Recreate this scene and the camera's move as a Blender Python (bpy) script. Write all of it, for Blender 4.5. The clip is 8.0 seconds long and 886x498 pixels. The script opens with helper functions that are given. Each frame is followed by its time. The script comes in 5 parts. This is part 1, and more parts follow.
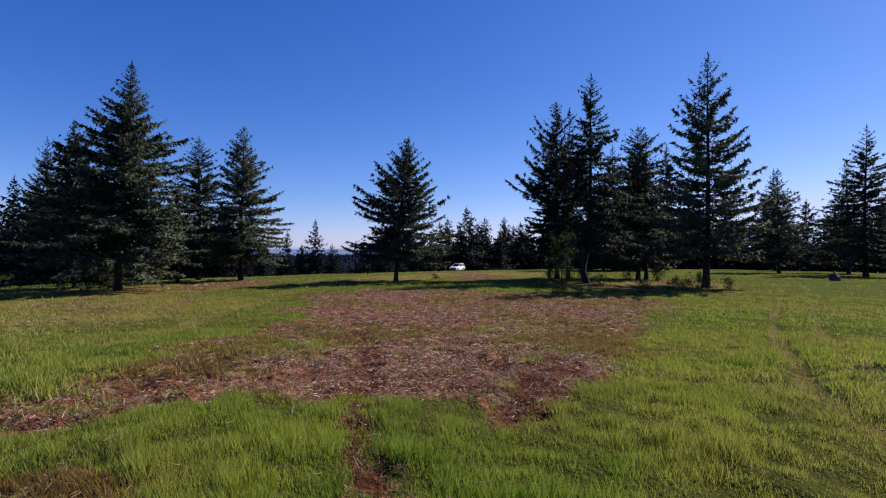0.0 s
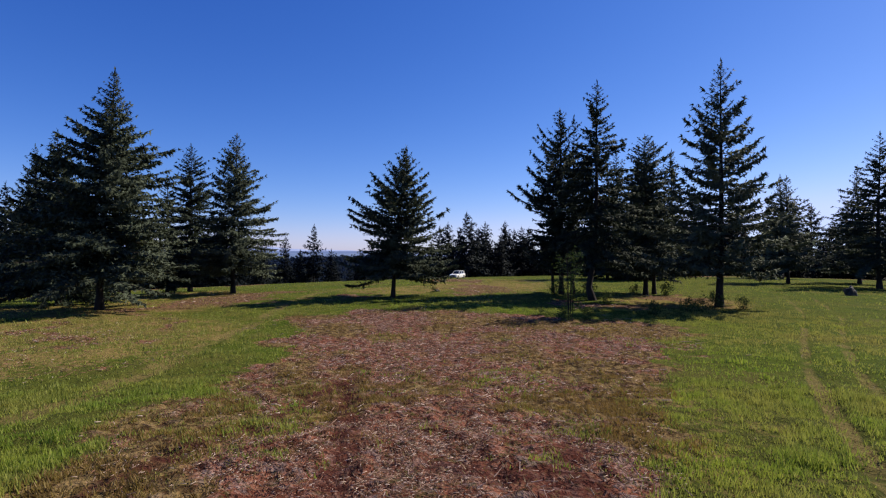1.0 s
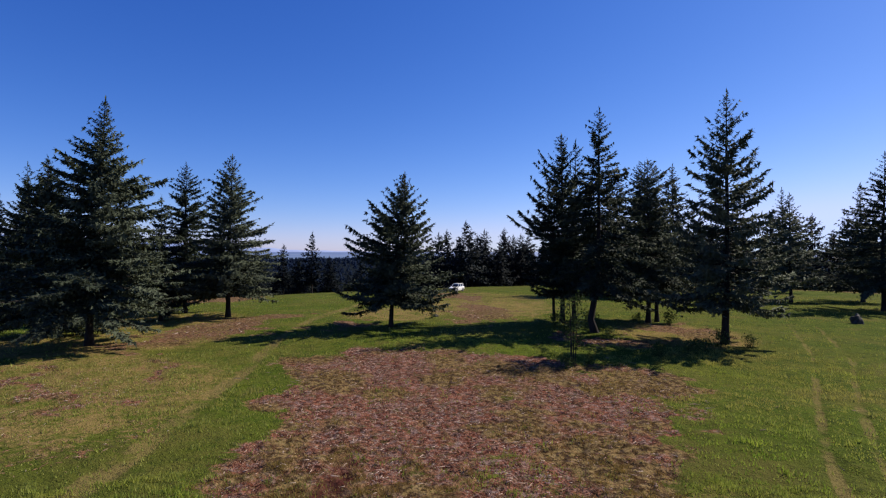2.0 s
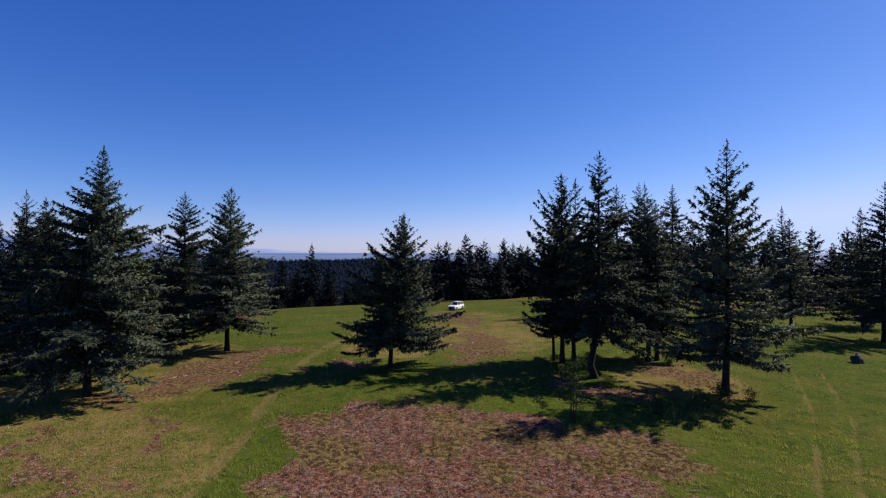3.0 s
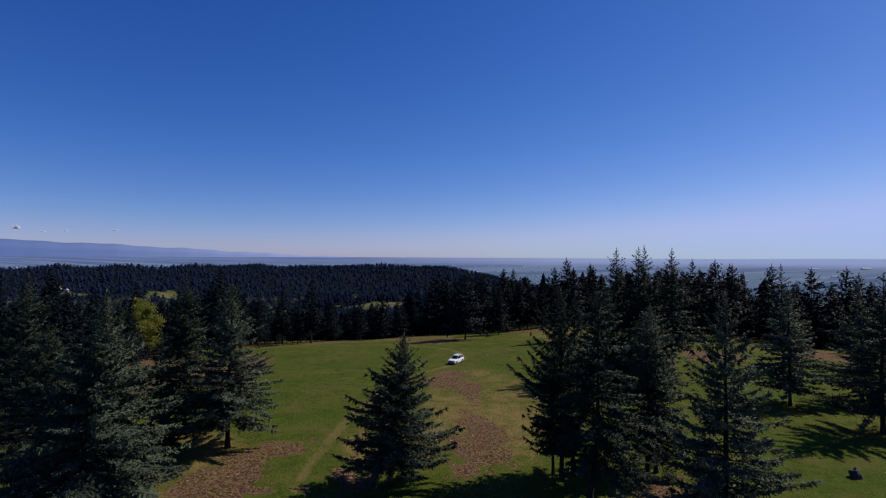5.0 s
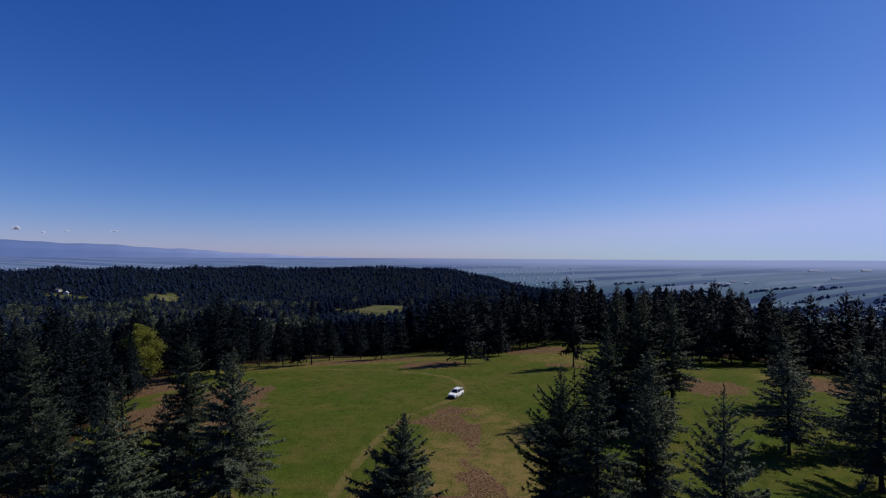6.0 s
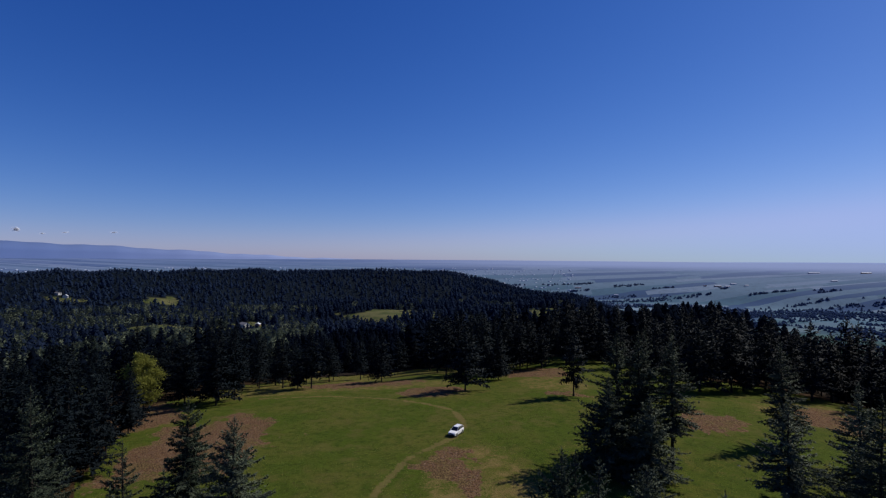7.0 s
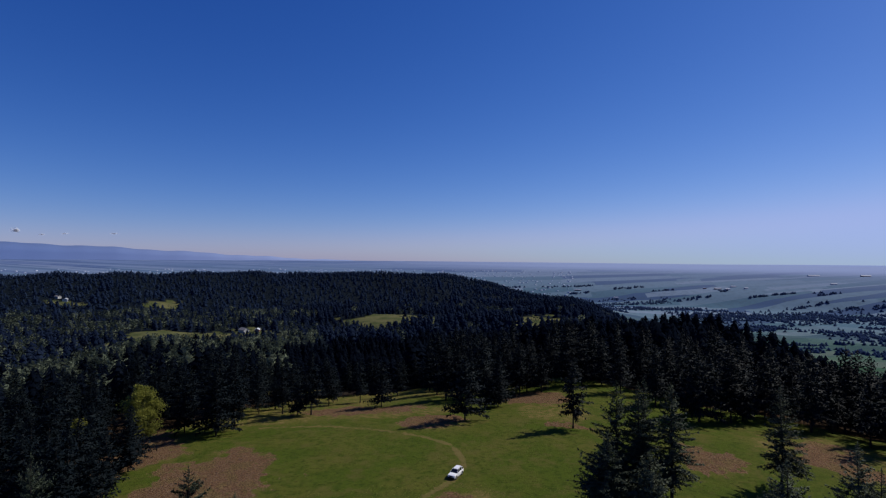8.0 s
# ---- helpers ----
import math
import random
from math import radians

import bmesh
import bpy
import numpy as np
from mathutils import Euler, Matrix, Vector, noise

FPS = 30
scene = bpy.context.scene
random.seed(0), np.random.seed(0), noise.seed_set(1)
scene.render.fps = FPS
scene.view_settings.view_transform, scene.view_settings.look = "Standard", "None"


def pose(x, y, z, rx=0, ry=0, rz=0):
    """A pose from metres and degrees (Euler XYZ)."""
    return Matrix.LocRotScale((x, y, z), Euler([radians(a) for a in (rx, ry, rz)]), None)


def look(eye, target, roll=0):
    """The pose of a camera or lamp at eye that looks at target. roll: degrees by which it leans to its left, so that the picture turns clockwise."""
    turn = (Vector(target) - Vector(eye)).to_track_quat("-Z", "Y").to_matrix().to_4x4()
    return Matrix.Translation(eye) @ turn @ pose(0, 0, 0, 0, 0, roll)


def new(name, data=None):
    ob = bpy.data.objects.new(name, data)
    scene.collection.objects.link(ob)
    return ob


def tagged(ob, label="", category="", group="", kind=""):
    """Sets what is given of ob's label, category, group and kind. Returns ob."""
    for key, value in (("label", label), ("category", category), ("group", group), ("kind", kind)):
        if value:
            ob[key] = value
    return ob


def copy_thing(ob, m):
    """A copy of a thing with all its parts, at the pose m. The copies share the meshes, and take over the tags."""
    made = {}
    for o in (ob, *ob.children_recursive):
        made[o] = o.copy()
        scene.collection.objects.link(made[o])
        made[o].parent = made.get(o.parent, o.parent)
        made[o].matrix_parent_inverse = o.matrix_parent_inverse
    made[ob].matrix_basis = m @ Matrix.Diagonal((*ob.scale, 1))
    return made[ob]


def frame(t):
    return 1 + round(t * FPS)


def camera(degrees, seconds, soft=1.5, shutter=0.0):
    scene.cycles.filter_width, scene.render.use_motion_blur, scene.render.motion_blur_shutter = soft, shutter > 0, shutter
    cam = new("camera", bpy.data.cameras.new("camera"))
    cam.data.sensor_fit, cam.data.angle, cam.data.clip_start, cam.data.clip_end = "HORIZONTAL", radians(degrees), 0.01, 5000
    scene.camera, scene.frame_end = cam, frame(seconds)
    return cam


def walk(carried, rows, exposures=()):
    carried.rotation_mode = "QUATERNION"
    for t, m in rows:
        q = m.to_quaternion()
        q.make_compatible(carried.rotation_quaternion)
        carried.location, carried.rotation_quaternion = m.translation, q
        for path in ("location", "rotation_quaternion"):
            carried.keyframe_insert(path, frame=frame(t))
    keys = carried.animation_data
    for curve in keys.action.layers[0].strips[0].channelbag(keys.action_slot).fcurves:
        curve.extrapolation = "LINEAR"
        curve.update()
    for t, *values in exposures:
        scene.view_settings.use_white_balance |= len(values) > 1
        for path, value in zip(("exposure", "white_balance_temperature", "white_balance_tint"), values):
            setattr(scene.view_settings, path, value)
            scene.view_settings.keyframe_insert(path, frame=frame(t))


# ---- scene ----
# ---- camera: a slow forward drift, then a steady climb ----
cam = camera(81.1, 8.0, soft=1.2)
PATH = [
    # seconds, x, y, z, yaw, pitch, roll
    (0, 0.000, 0.000, 3.094, 0.514, 0.094, -0.009),
    (0.5, 0.051, 1.165, 3.453, 0.540, 0.229, 0.008),
    (1, 0.109, 2.208, 4.331, 0.571, 0.263, 0.005),
    (2.5, 0.088, 3.325, 8.744, 0.405, 0.386, -0.074),
    (3, 0.101, 3.334, 10.826, 0.409, 0.430, -0.081),
    (3.5, 0.132, 3.218, 13.115, 0.425, 0.574, -0.144),
    (4, 0.153, 3.076, 15.727, 0.445, 0.705, -0.186),
    (4.5, 0.088, 2.954, 18.692, 0.432, 0.772, -0.248),
    (5, 0.024, 2.918, 22.010, 0.408, 0.795, -0.287),
    (6.5, -0.113, 2.451, 33.591, 0.413, 0.827, -0.397),
    (7, -0.234, 2.442, 37.786, 0.384, 0.867, -0.437),
    (7.5, -0.255, 2.161, 42.327, 0.370, 0.902, -0.472),
    (8, -0.349, 2.162, 47.031, 0.367, 0.925, -0.544),
]
walk(cam, [(t, pose(x, y, z, 90 + pitch, roll, yaw)) for t, x, y, z, yaw, pitch, roll in PATH],
     exposures=[(t, e, k, 12) for t, e, k in ((0.0, 0.69, 6500), (2.5, 0.66, 6420), (3.2, 0.49, 6330), (4.0, 0.22, 6200), (5.0, 0.07, 6100), (8.0, -0.07, 6000))])

# ---- light: clear morning sky, sun ahead to the right ----
SUN_AZ, SUN_EL = 64.0, 42.0
world = bpy.data.worlds.new("sky")
scene.world = world
world.use_nodes = True
wn = world.node_tree
sky = wn.nodes.new("ShaderNodeTexSky")
sky.sky_type = "NISHITA"
sky.sun_disc = False
sky.sun_elevation = radians(SUN_EL)
sky.sun_rotation = radians(SUN_AZ)
sky.altitude = 300
sky.air_density = 0.8
sky.dust_density = 0.25
sky.ozone_density = 1.6
blue = wn.nodes.new("ShaderNodeMix")
blue.data_type, blue.blend_type = "RGBA", "MULTIPLY"
blue.inputs[0].default_value = 1.0
blue.inputs[7].default_value = (0.092, 0.116, 0.159, 1.0)
wn.links.new(sky.outputs[0], blue.inputs[6])
# deepen the zenith, warm the skyline to a pale lavender
parts = wn.nodes.new("ShaderNodeSeparateColor")
deep = wn.nodes.new("ShaderNodeCombineColor")
wn.links.new(blue.outputs[2], parts.inputs[0])
for i, (power, gain, top) in enumerate(((1.63, 1.72, 0.68), (1.18, 0.925, 0.84), (0.81, 0.97, 1.40))):
    p = wn.nodes.new("ShaderNodeMath")
    p.operation = "POWER"
    p.inputs[1].default_value = power
    q = wn.nodes.new("ShaderNodeMath")
    q.operation = "MULTIPLY"
    q.inputs[1].default_value = gain
    wn.links.new(parts.outputs[i], p.inputs[0])
    wn.links.new(p.outputs[0], q.inputs[0])
    soft = wn.nodes.new("ShaderNodeMath")
    soft.operation = "SMOOTH_MIN"
    soft.inputs[1].default_value, soft.inputs[2].default_value = top, 0.3
    wn.links.new(q.outputs[0], soft.inputs[0])
    wn.links.new(soft.outputs[0], deep.inputs[i])
wn.links.new(deep.outputs[0], wn.nodes["Background"].inputs[0])
wn.nodes["Background"].inputs[1].default_value = 0.56
sun = new("sun", bpy.data.lights.new("sun", "SUN"))
sun.data.energy = 5.0
sun.data.angle = radians(0.53)
sun.data.color = (1.0, 0.90, 0.74)
sun_way = Vector((math.sin(radians(SUN_AZ)) * math.cos(radians(SUN_EL)), math.cos(radians(SUN_AZ)) * math.cos(radians(SUN_EL)), math.sin(radians(SUN_EL))))
sun.matrix_world = look(sun_way * 200, (0, 0, 0))


# ---- materials ----
class Nodes:
    """Short hand for a node material."""

    def __init__(self, name):
        self.mat = bpy.data.materials.new(name)
        self.mat.use_nodes = True
        self.tree = self.mat.node_tree
        self.bsdf = self.tree.nodes["Principled BSDF"]
        self.bsdf.inputs["Roughness"].default_value = 0.85
        self.bsdf.inputs["Specular IOR Level"].default_value = 0.25

    def node(self, kind, **inputs):
        n = self.tree.nodes.new(kind)
        for key, value in inputs.items():
            self.feed(n.inputs[key.replace("_", " ")], value)
        return n

    def feed(self, socket, value):
        if isinstance(value, bpy.types.NodeSocket):
            self.tree.links.new(value, socket)
        else:
            socket.default_value = value

    def place(self):
        return self.node("ShaderNodeNewGeometry").outputs["Position"]

    def noise(self, scale, detail=4.0, vector=None, rough=0.55, stretch=None):
        vector = vector or self.place()
        if stretch:
            m = self.node("ShaderNodeMapping", Vector=vector)
            m.inputs["Scale"].default_value = stretch
            vector = m.outputs[0]
        return self.node("ShaderNodeTexNoise", Vector=vector, Scale=scale, Detail=detail, Roughness=rough).outputs["Fac"]

    def ramp(self, fac, low, high):
        n = self.node("ShaderNodeMapRange", Value=fac)
        n.interpolation_type = "SMOOTHSTEP"
        n.inputs["From Min"].default_value, n.inputs["From Max"].default_value = low, high
        return n.outputs[0]

    def mix(self, fac, a, b):
        n = self.tree.nodes.new("ShaderNodeMix")
        n.data_type = "RGBA"
        for i, v in ((0, fac), (6, a), (7, b)):
            if isinstance(v, tuple) and len(v) == 3:
                v = (*v, 1.0)
            self.feed(n.inputs[i], v)
        return n.outputs[2]

    def math(self, op, a, b=0.0, clamp=False):
        n = self.tree.nodes.new("ShaderNodeMath")
        n.operation, n.use_clamp = op, clamp
        self.feed(n.inputs[0], a)
        self.feed(n.inputs[1], b)
        return n.outputs[0]

    def attr(self, name):
        n = self.tree.nodes.new("ShaderNodeAttribute")
        n.attribute_name = name
        return n.outputs["Fac"]

    def color(self, value):
        if isinstance(value, tuple):
            value = (*value, 1.0)
        self.feed(self.bsdf.inputs["Base Color"], value)

    def bump(self, height, strength=0.5, distance=0.05):
        n = self.node("ShaderNodeBump", Height=height)
        n.inputs["Strength"].default_value, n.inputs["Distance"].default_value = strength, distance
        self.tree.links.new(n.outputs[0], self.bsdf.inputs["Normal"])


def ground_material():
    k = Nodes("meadow_ground")
    n_big, n_mid, n_fine, n_grain = k.noise(0.06, 3), k.noise(0.45, 4), k.noise(3.5, 5), k.noise(14.0, 4)
    grass = k.mix(k.ramp(n_big, 0.38, 0.62), (0.052, 0.075, 0.008), (0.077, 0.083, 0.014))
    grass = k.mix(k.ramp(n_mid, 0.42, 0.7), grass, (0.039, 0.061, 0.007))
    grass = k.mix(k.math("MULTIPLY", k.ramp(n_fine, 0.45, 0.75), 0.5), grass, (0.083, 0.083, 0.019))
    grass = k.mix(k.math("MULTIPLY", k.ramp(k.noise(1.1, 6, rough=0.8), 0.51, 0.62), 0.7), grass, (0.024, 0.034, 0.006))
    grass = k.mix(k.math("MULTIPLY", k.ramp(k.noise(0.16, 5, rough=0.7), 0.50, 0.64), 0.7), grass, (0.087, 0.080, 0.020))
    grass = k.mix(k.math("MULTIPLY", k.attr("sward"), 0.75), grass, k.mix(n_fine, (0.022, 0.025, 0.006), (0.052, 0.053, 0.014)))
    # dry, yellowed grass
    edge = k.math("MULTIPLY", k.math("SUBTRACT", n_mid, 0.5), 1.1)
    edge2 = k.math("MULTIPLY", k.math("SUBTRACT", n_fine, 0.5), 0.9)
    wob = k.math("ADD", edge, edge2)
    dry = k.ramp(k.math("ADD", k.attr("dry"), wob), 0.32, 0.75)
    col = k.mix(dry, grass, k.mix(n_fine, (0.119, 0.092, 0.025), (0.190, 0.135, 0.055)))
    # shredded brush and bare soil
    soil = k.mix(k.ramp(n_fine, 0.35, 0.65), (0.074, 0.023, 0.014), (0.184, 0.072, 0.045))
    soil = k.mix(k.ramp(n_grain, 0.5, 0.72), soil, (0.213, 0.146, 0.107))
    soil = k.mix(k.ramp(k.noise(4.2, 6, rough=0.8), 0.49, 0.58), soil, (0.022, 0.009, 0.007))
    soil = k.mix(k.math("MULTIPLY", k.ramp(k.noise(2.0, 6, rough=0.75), 0.54, 0.61), 0.7), soil, k.mix(n_grain, (0.033, 0.037, 0.012), (0.085, 0.076, 0.024)))
    soil = k.mix(k.math("MULTIPLY", k.ramp(k.noise(2.8, 6, rough=0.75), 0.50, 0.62), 0.62), soil, k.mix(n_grain, (0.124, 0.076, 0.064), (0.325, 0.248, 0.231)))
    soil = k.mix(k.math("MULTIPLY", k.attr("weed"), 0.8), soil, k.mix(k.ramp(n_fine, 0.42, 0.6), (0.036, 0.024, 0.009), (0.162, 0.120, 0.047)))
    soil = k.mix(k.attr("furrow"), soil, k.mix(n_grain, (0.017, 0.006, 0.006), (0.078, 0.025, 0.018)))
    bare = k.ramp(k.math("ADD", k.attr("bare"), wob), 0.35, 0.62)
    col = k.mix(bare, col, soil)
    # worn wheel tracks
    worn = k.ramp(k.math("ADD", k.attr("track"), k.math("MULTIPLY", wob, 0.6)), 0.3, 0.75)
    col = k.mix(k.math("MULTIPLY", worn, 0.55), col, k.mix(n_fine, (0.122, 0.095, 0.031), (0.194, 0.136, 0.062)))
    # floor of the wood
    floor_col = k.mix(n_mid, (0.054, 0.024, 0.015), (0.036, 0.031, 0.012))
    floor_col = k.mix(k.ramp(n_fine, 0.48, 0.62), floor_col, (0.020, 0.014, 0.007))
    # farther floor goes near black: shade under the canopy painted in
    floor_col = k.mix(k.attr("canopy_shade"), floor_col, k.mix(n_mid, (0.004, 0.007, 0.011), (0.008, 0.012, 0.015)))
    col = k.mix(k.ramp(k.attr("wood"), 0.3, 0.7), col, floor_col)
    # rough pasture in the clearings
    col = k.mix(k.attr("pasture"), col, k.mix(k.ramp(k.noise(0.03, 4), 0.35, 0.65), (0.052, 0.063, 0.022), (0.104, 0.101, 0.043)))
    # farmland of the far plain: blocks of fields, blued by painted haze
    def lots_of(width, depth, tones):
        mm = k.node("ShaderNodeMapping", Vector=k.place())
        mm.inputs["Scale"].default_value = (1 / width, 1 / depth, 0.0)
        mm.inputs["Rotation"].default_value = (0, 0, 0.02)
        v = k.tree.nodes.new("ShaderNodeTexVoronoi")
        v.distance = "CHEBYCHEV"
        k.feed(v.inputs["Vector"], mm.outputs[0])
        v.inputs["Scale"].default_value = 1.0
        v.inputs["Randomness"].default_value = 0.8
        pick = k.node("ShaderNodeSeparateColor", Color=v.outputs["Color"]).outputs
        out = k.mix(k.ramp(pick[0], 0.30, 0.36), tones[0], tones[1])
        out = k.mix(k.ramp(pick[1], 0.62, 0.68), out, tones[2])
        return k.mix(k.ramp(pick[2], 0.80, 0.84), out, tones[3])

    hazed_lots = lots_of(620, 105, ((0.066, 0.122, 0.167), (0.102, 0.159, 0.212), (0.146, 0.198, 0.263), (0.045, 0.080, 0.154)))
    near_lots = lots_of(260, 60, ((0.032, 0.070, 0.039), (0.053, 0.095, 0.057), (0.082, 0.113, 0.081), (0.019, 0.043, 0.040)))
    fields = k.mix(k.attr("nearness"), hazed_lots, near_lots)
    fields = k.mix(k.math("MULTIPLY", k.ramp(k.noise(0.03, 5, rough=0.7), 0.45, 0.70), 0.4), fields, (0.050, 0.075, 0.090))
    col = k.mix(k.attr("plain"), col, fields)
    # haze painted over the far land, paler eastward and at the skyline
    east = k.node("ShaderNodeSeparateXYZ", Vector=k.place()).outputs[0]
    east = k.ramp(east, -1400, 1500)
    hazed_lots = lots_of(900, 60, ((0.075, 0.115, 0.245), (0.100, 0.145, 0.275), (0.060, 0.095, 0.215), (0.140, 0.180, 0.300)))
    col = k.mix(k.math("MULTIPLY", k.attr("distance"), 0.8), col, k.mix(east, hazed_lots, k.mix(0.5, hazed_lots, (0.190, 0.230, 0.330))))
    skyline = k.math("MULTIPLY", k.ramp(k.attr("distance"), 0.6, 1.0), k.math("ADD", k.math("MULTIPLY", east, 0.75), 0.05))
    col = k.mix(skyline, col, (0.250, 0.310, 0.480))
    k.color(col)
    k.bsdf.inputs["Specular IOR Level"].default_value = 0.03
    k.bsdf.inputs["Roughness"].default_value = 1.0
    h = k.math("ADD", k.math("MULTIPLY", n_grain, 0.5), n_fine)
    k.bump(h, 0.9, 0.14)
    return k.mat


def leaf_material(name, dark, light, tip, through_light=0.25, per="object"):
    k = Nodes(name)
    n = k.noise(0.9, 3)
    if per == "object":
        tone = k.node("ShaderNodeObjectInfo").outputs["Random"]
    else:
        tone = k.attr("tone")
    col = k.mix(k.ramp(n, 0.3, 0.7), dark, light)
    col = k.mix(k.math("MULTIPLY", k.ramp(tone, 0.35, 1.0), 0.6), col, tip)
    isl = k.node("ShaderNodeNewGeometry").outputs["Random Per Island"]
    col = k.mix(k.math("MULTIPLY", k.ramp(isl, 0.6, 1.0), 0.28 if per == "object" else 0.1), col, tip)
    col = k.mix(k.math("MULTIPLY", k.ramp(k.attr("bough"), 0.55, 1.0), 0.5), col, tip)
    k.color(col)
    k.bsdf.inputs["Roughness"].default_value = 0.7
    k.bsdf.inputs["Specular IOR Level"].default_value = 0.06 if per == "object" else 0.0
    t = k.node("ShaderNodeBsdfTranslucent")
    k.feed(t.inputs["Color"], col)
    ms = k.node("ShaderNodeMixShader")
    ms.inputs[0].default_value = through_light
    k.tree.links.new(k.bsdf.outputs[0], ms.inputs[1])
    k.tree.links.new(t.outputs[0], ms.inputs[2])
    k.tree.links.new(ms.outputs[0], k.tree.nodes["Material Output"].inputs[0])
    return k.mat


def bark_material():
    k = Nodes("fir_bark")
    g = k.noise(5.0, 5, stretch=(0.550, 0.550, 0.104), rough=0.7)
    col = k.mix(k.ramp(g, 0.35, 0.65), (0.008, 0.006, 0.005), (0.025, 0.019, 0.016))
    col = k.mix(k.math("MULTIPLY", k.ramp(k.noise(1.3, 3), 0.55, 0.75), 0.5), col, (0.025, 0.026, 0.021))
    k.color(col)
    k.bump(g, 0.8, 0.06)
    return k.mat


def plain_material(name, col, rough=0.6, metal=0.0, other=None, scale=3.0, spec=0.4, coat=0.0):
    k = Nodes(name)
    if other:
        k.color(k.mix(k.ramp(k.noise(scale, 4), 0.35, 0.7), col, other))
    else:
        k.color(col)
    k.bsdf.inputs["Roughness"].default_value = rough
    k.bsdf.inputs["Metallic"].default_value = metal
    k.bsdf.inputs["Specular IOR Level"].default_value = spec
    k.bsdf.inputs["Coat Weight"].default_value = coat
    return k.mat


def blade_material(name, low, high, pale, parched=None):
    k = Nodes(name)
    isl = k.node("ShaderNodeNewGeometry").outputs["Random Per Island"]
    col = k.mix(k.ramp(k.noise(0.45, 4), 0.38, 0.66), low, high)
    col = k.mix(k.math("MULTIPLY", k.ramp(isl, 0.55, 1.0), 0.6), col, pale)
    if parched:
        col = k.mix(k.attr("dry"), col, parched)
    k.color(col)
    k.bsdf.inputs["Roughness"].default_value = 0.55
    t = k.node("ShaderNodeBsdfTranslucent")
    k.feed(t.inputs["Color"], col)
    ms = k.node("ShaderNodeMixShader")
    ms.inputs[0].default_value = 0.45
    k.tree.links.new(k.bsdf.outputs[0], ms.inputs[1])
    k.tree.links.new(t.outputs[0], ms.inputs[2])
    k.tree.links.new(ms.outputs[0], k.tree.nodes["Material Output"].inputs[0])
    return k.mat


MAT_GROUND = ground_material()
MAT_FIR = leaf_material("fir_needles", (0.011, 0.018, 0.013), (0.032, 0.044, 0.028), (0.095, 0.113, 0.075), 0.10)
# near-black copies of fir_needles: the woods' shade is put into their colour
MAT_SHADED_WOOD = leaf_material("shaded_forest_needles", (0.002, 0.003, 0.006), (0.003, 0.005, 0.010), (0.006, 0.009, 0.016), 0.05, "tone")
MAT_SHADED_RIM = leaf_material("shaded_rim_needles", (0.002, 0.004, 0.006), (0.004, 0.008, 0.011), (0.012, 0.018, 0.020), 0.07)
# belt, valley and ridge foliage: distance haze painted in as bluer tones
MAT_HAZED_BELT = leaf_material("hazed_belt_leaves", (0.021, 0.037, 0.085), (0.027, 0.046, 0.095), (0.038, 0.058, 0.109), 0.04, "tone")
MAT_HAZED_LOWER = leaf_material("hazed_lower_needles", (0.005, 0.009, 0.022), (0.008, 0.013, 0.028), (0.014, 0.021, 0.039), 0.04, "tone")
MAT_HAZED_HILL = leaf_material("hazed_hill_needles", (0.009, 0.015, 0.034), (0.010, 0.018, 0.040), (0.017, 0.027, 0.047), 0.05, "tone")
MAT_SPRING = leaf_material("spring_leaves", (0.150, 0.165, 0.030), (0.230, 0.235, 0.050), (0.28, 0.27, 0.07), 0.5)
MAT_VALE = leaf_material("valley_leaves", (0.026, 0.036, 0.028), (0.058, 0.074, 0.055), (0.176, 0.203, 0.135), 0.3, "tone")
MAT_SHRUB = leaf_material("shrub_leaves", (0.03, 0.05, 0.015), (0.052, 0.080, 0.021), (0.09, 0.11, 0.035), 0.3)
MAT_BARK = bark_material()
MAT_GRASS = blade_material("grass_blades", (0.145, 0.227, 0.022), (0.243, 0.297, 0.036), (0.349, 0.345, 0.095), (0.284, 0.248, 0.067))
MAT_WEED = blade_material("weed_blades", (0.173, 0.112, 0.029), (0.194, 0.143, 0.031), (0.288, 0.184, 0.090))
MAT_STRAW = blade_material("dry_blades", (0.187, 0.105, 0.048), (0.151, 0.129, 0.034), (0.302, 0.211, 0.131))


# ---- terrain ----
def smooth(a, b, x):
    t = np.clip((x - a) / (b - a), 0, 1)
    return t * t * (3 - 2 * t)


PROFILES = (
    (-0.15, (0, 200, 300, 520, 1000, 1450, 1950, 2300, 2600, 3000, 3300), (0, -12, -25, -54, -91, -90, -24, -38, -80, -170, -205)),
    (-0.01, (0, 200, 300, 520, 1000, 1450, 1950, 2300, 2600, 3000, 3300), (0, -10, -22, -48, -84, -86, -25, -40, -80, -170, -205)),
    (0.06, (0, 200, 300, 520, 1000, 1500, 2200, 2500, 3000, 3300), (0, -9, -20, -44, -74, -84, -58, -82, -170, -205)),
    (0.22, (0, 200, 350, 520, 810, 1300, 1600, 2000, 2700, 3300), (0, -5, -16, -36, -58, -72, -72, -120, -205, -205)),
    (0.45, (0, 200, 350, 480, 700, 1000, 1300, 2000, 2700, 3300), (0, -6, -14, -23, -44, -106, -184, -205, -205, -205)),
    (0.85, (0, 200, 350, 480, 700, 1000, 1300, 2000, 2700, 3300), (0, -10, -33, -58, -114, -184, -205, -205, -205, -205)),
)


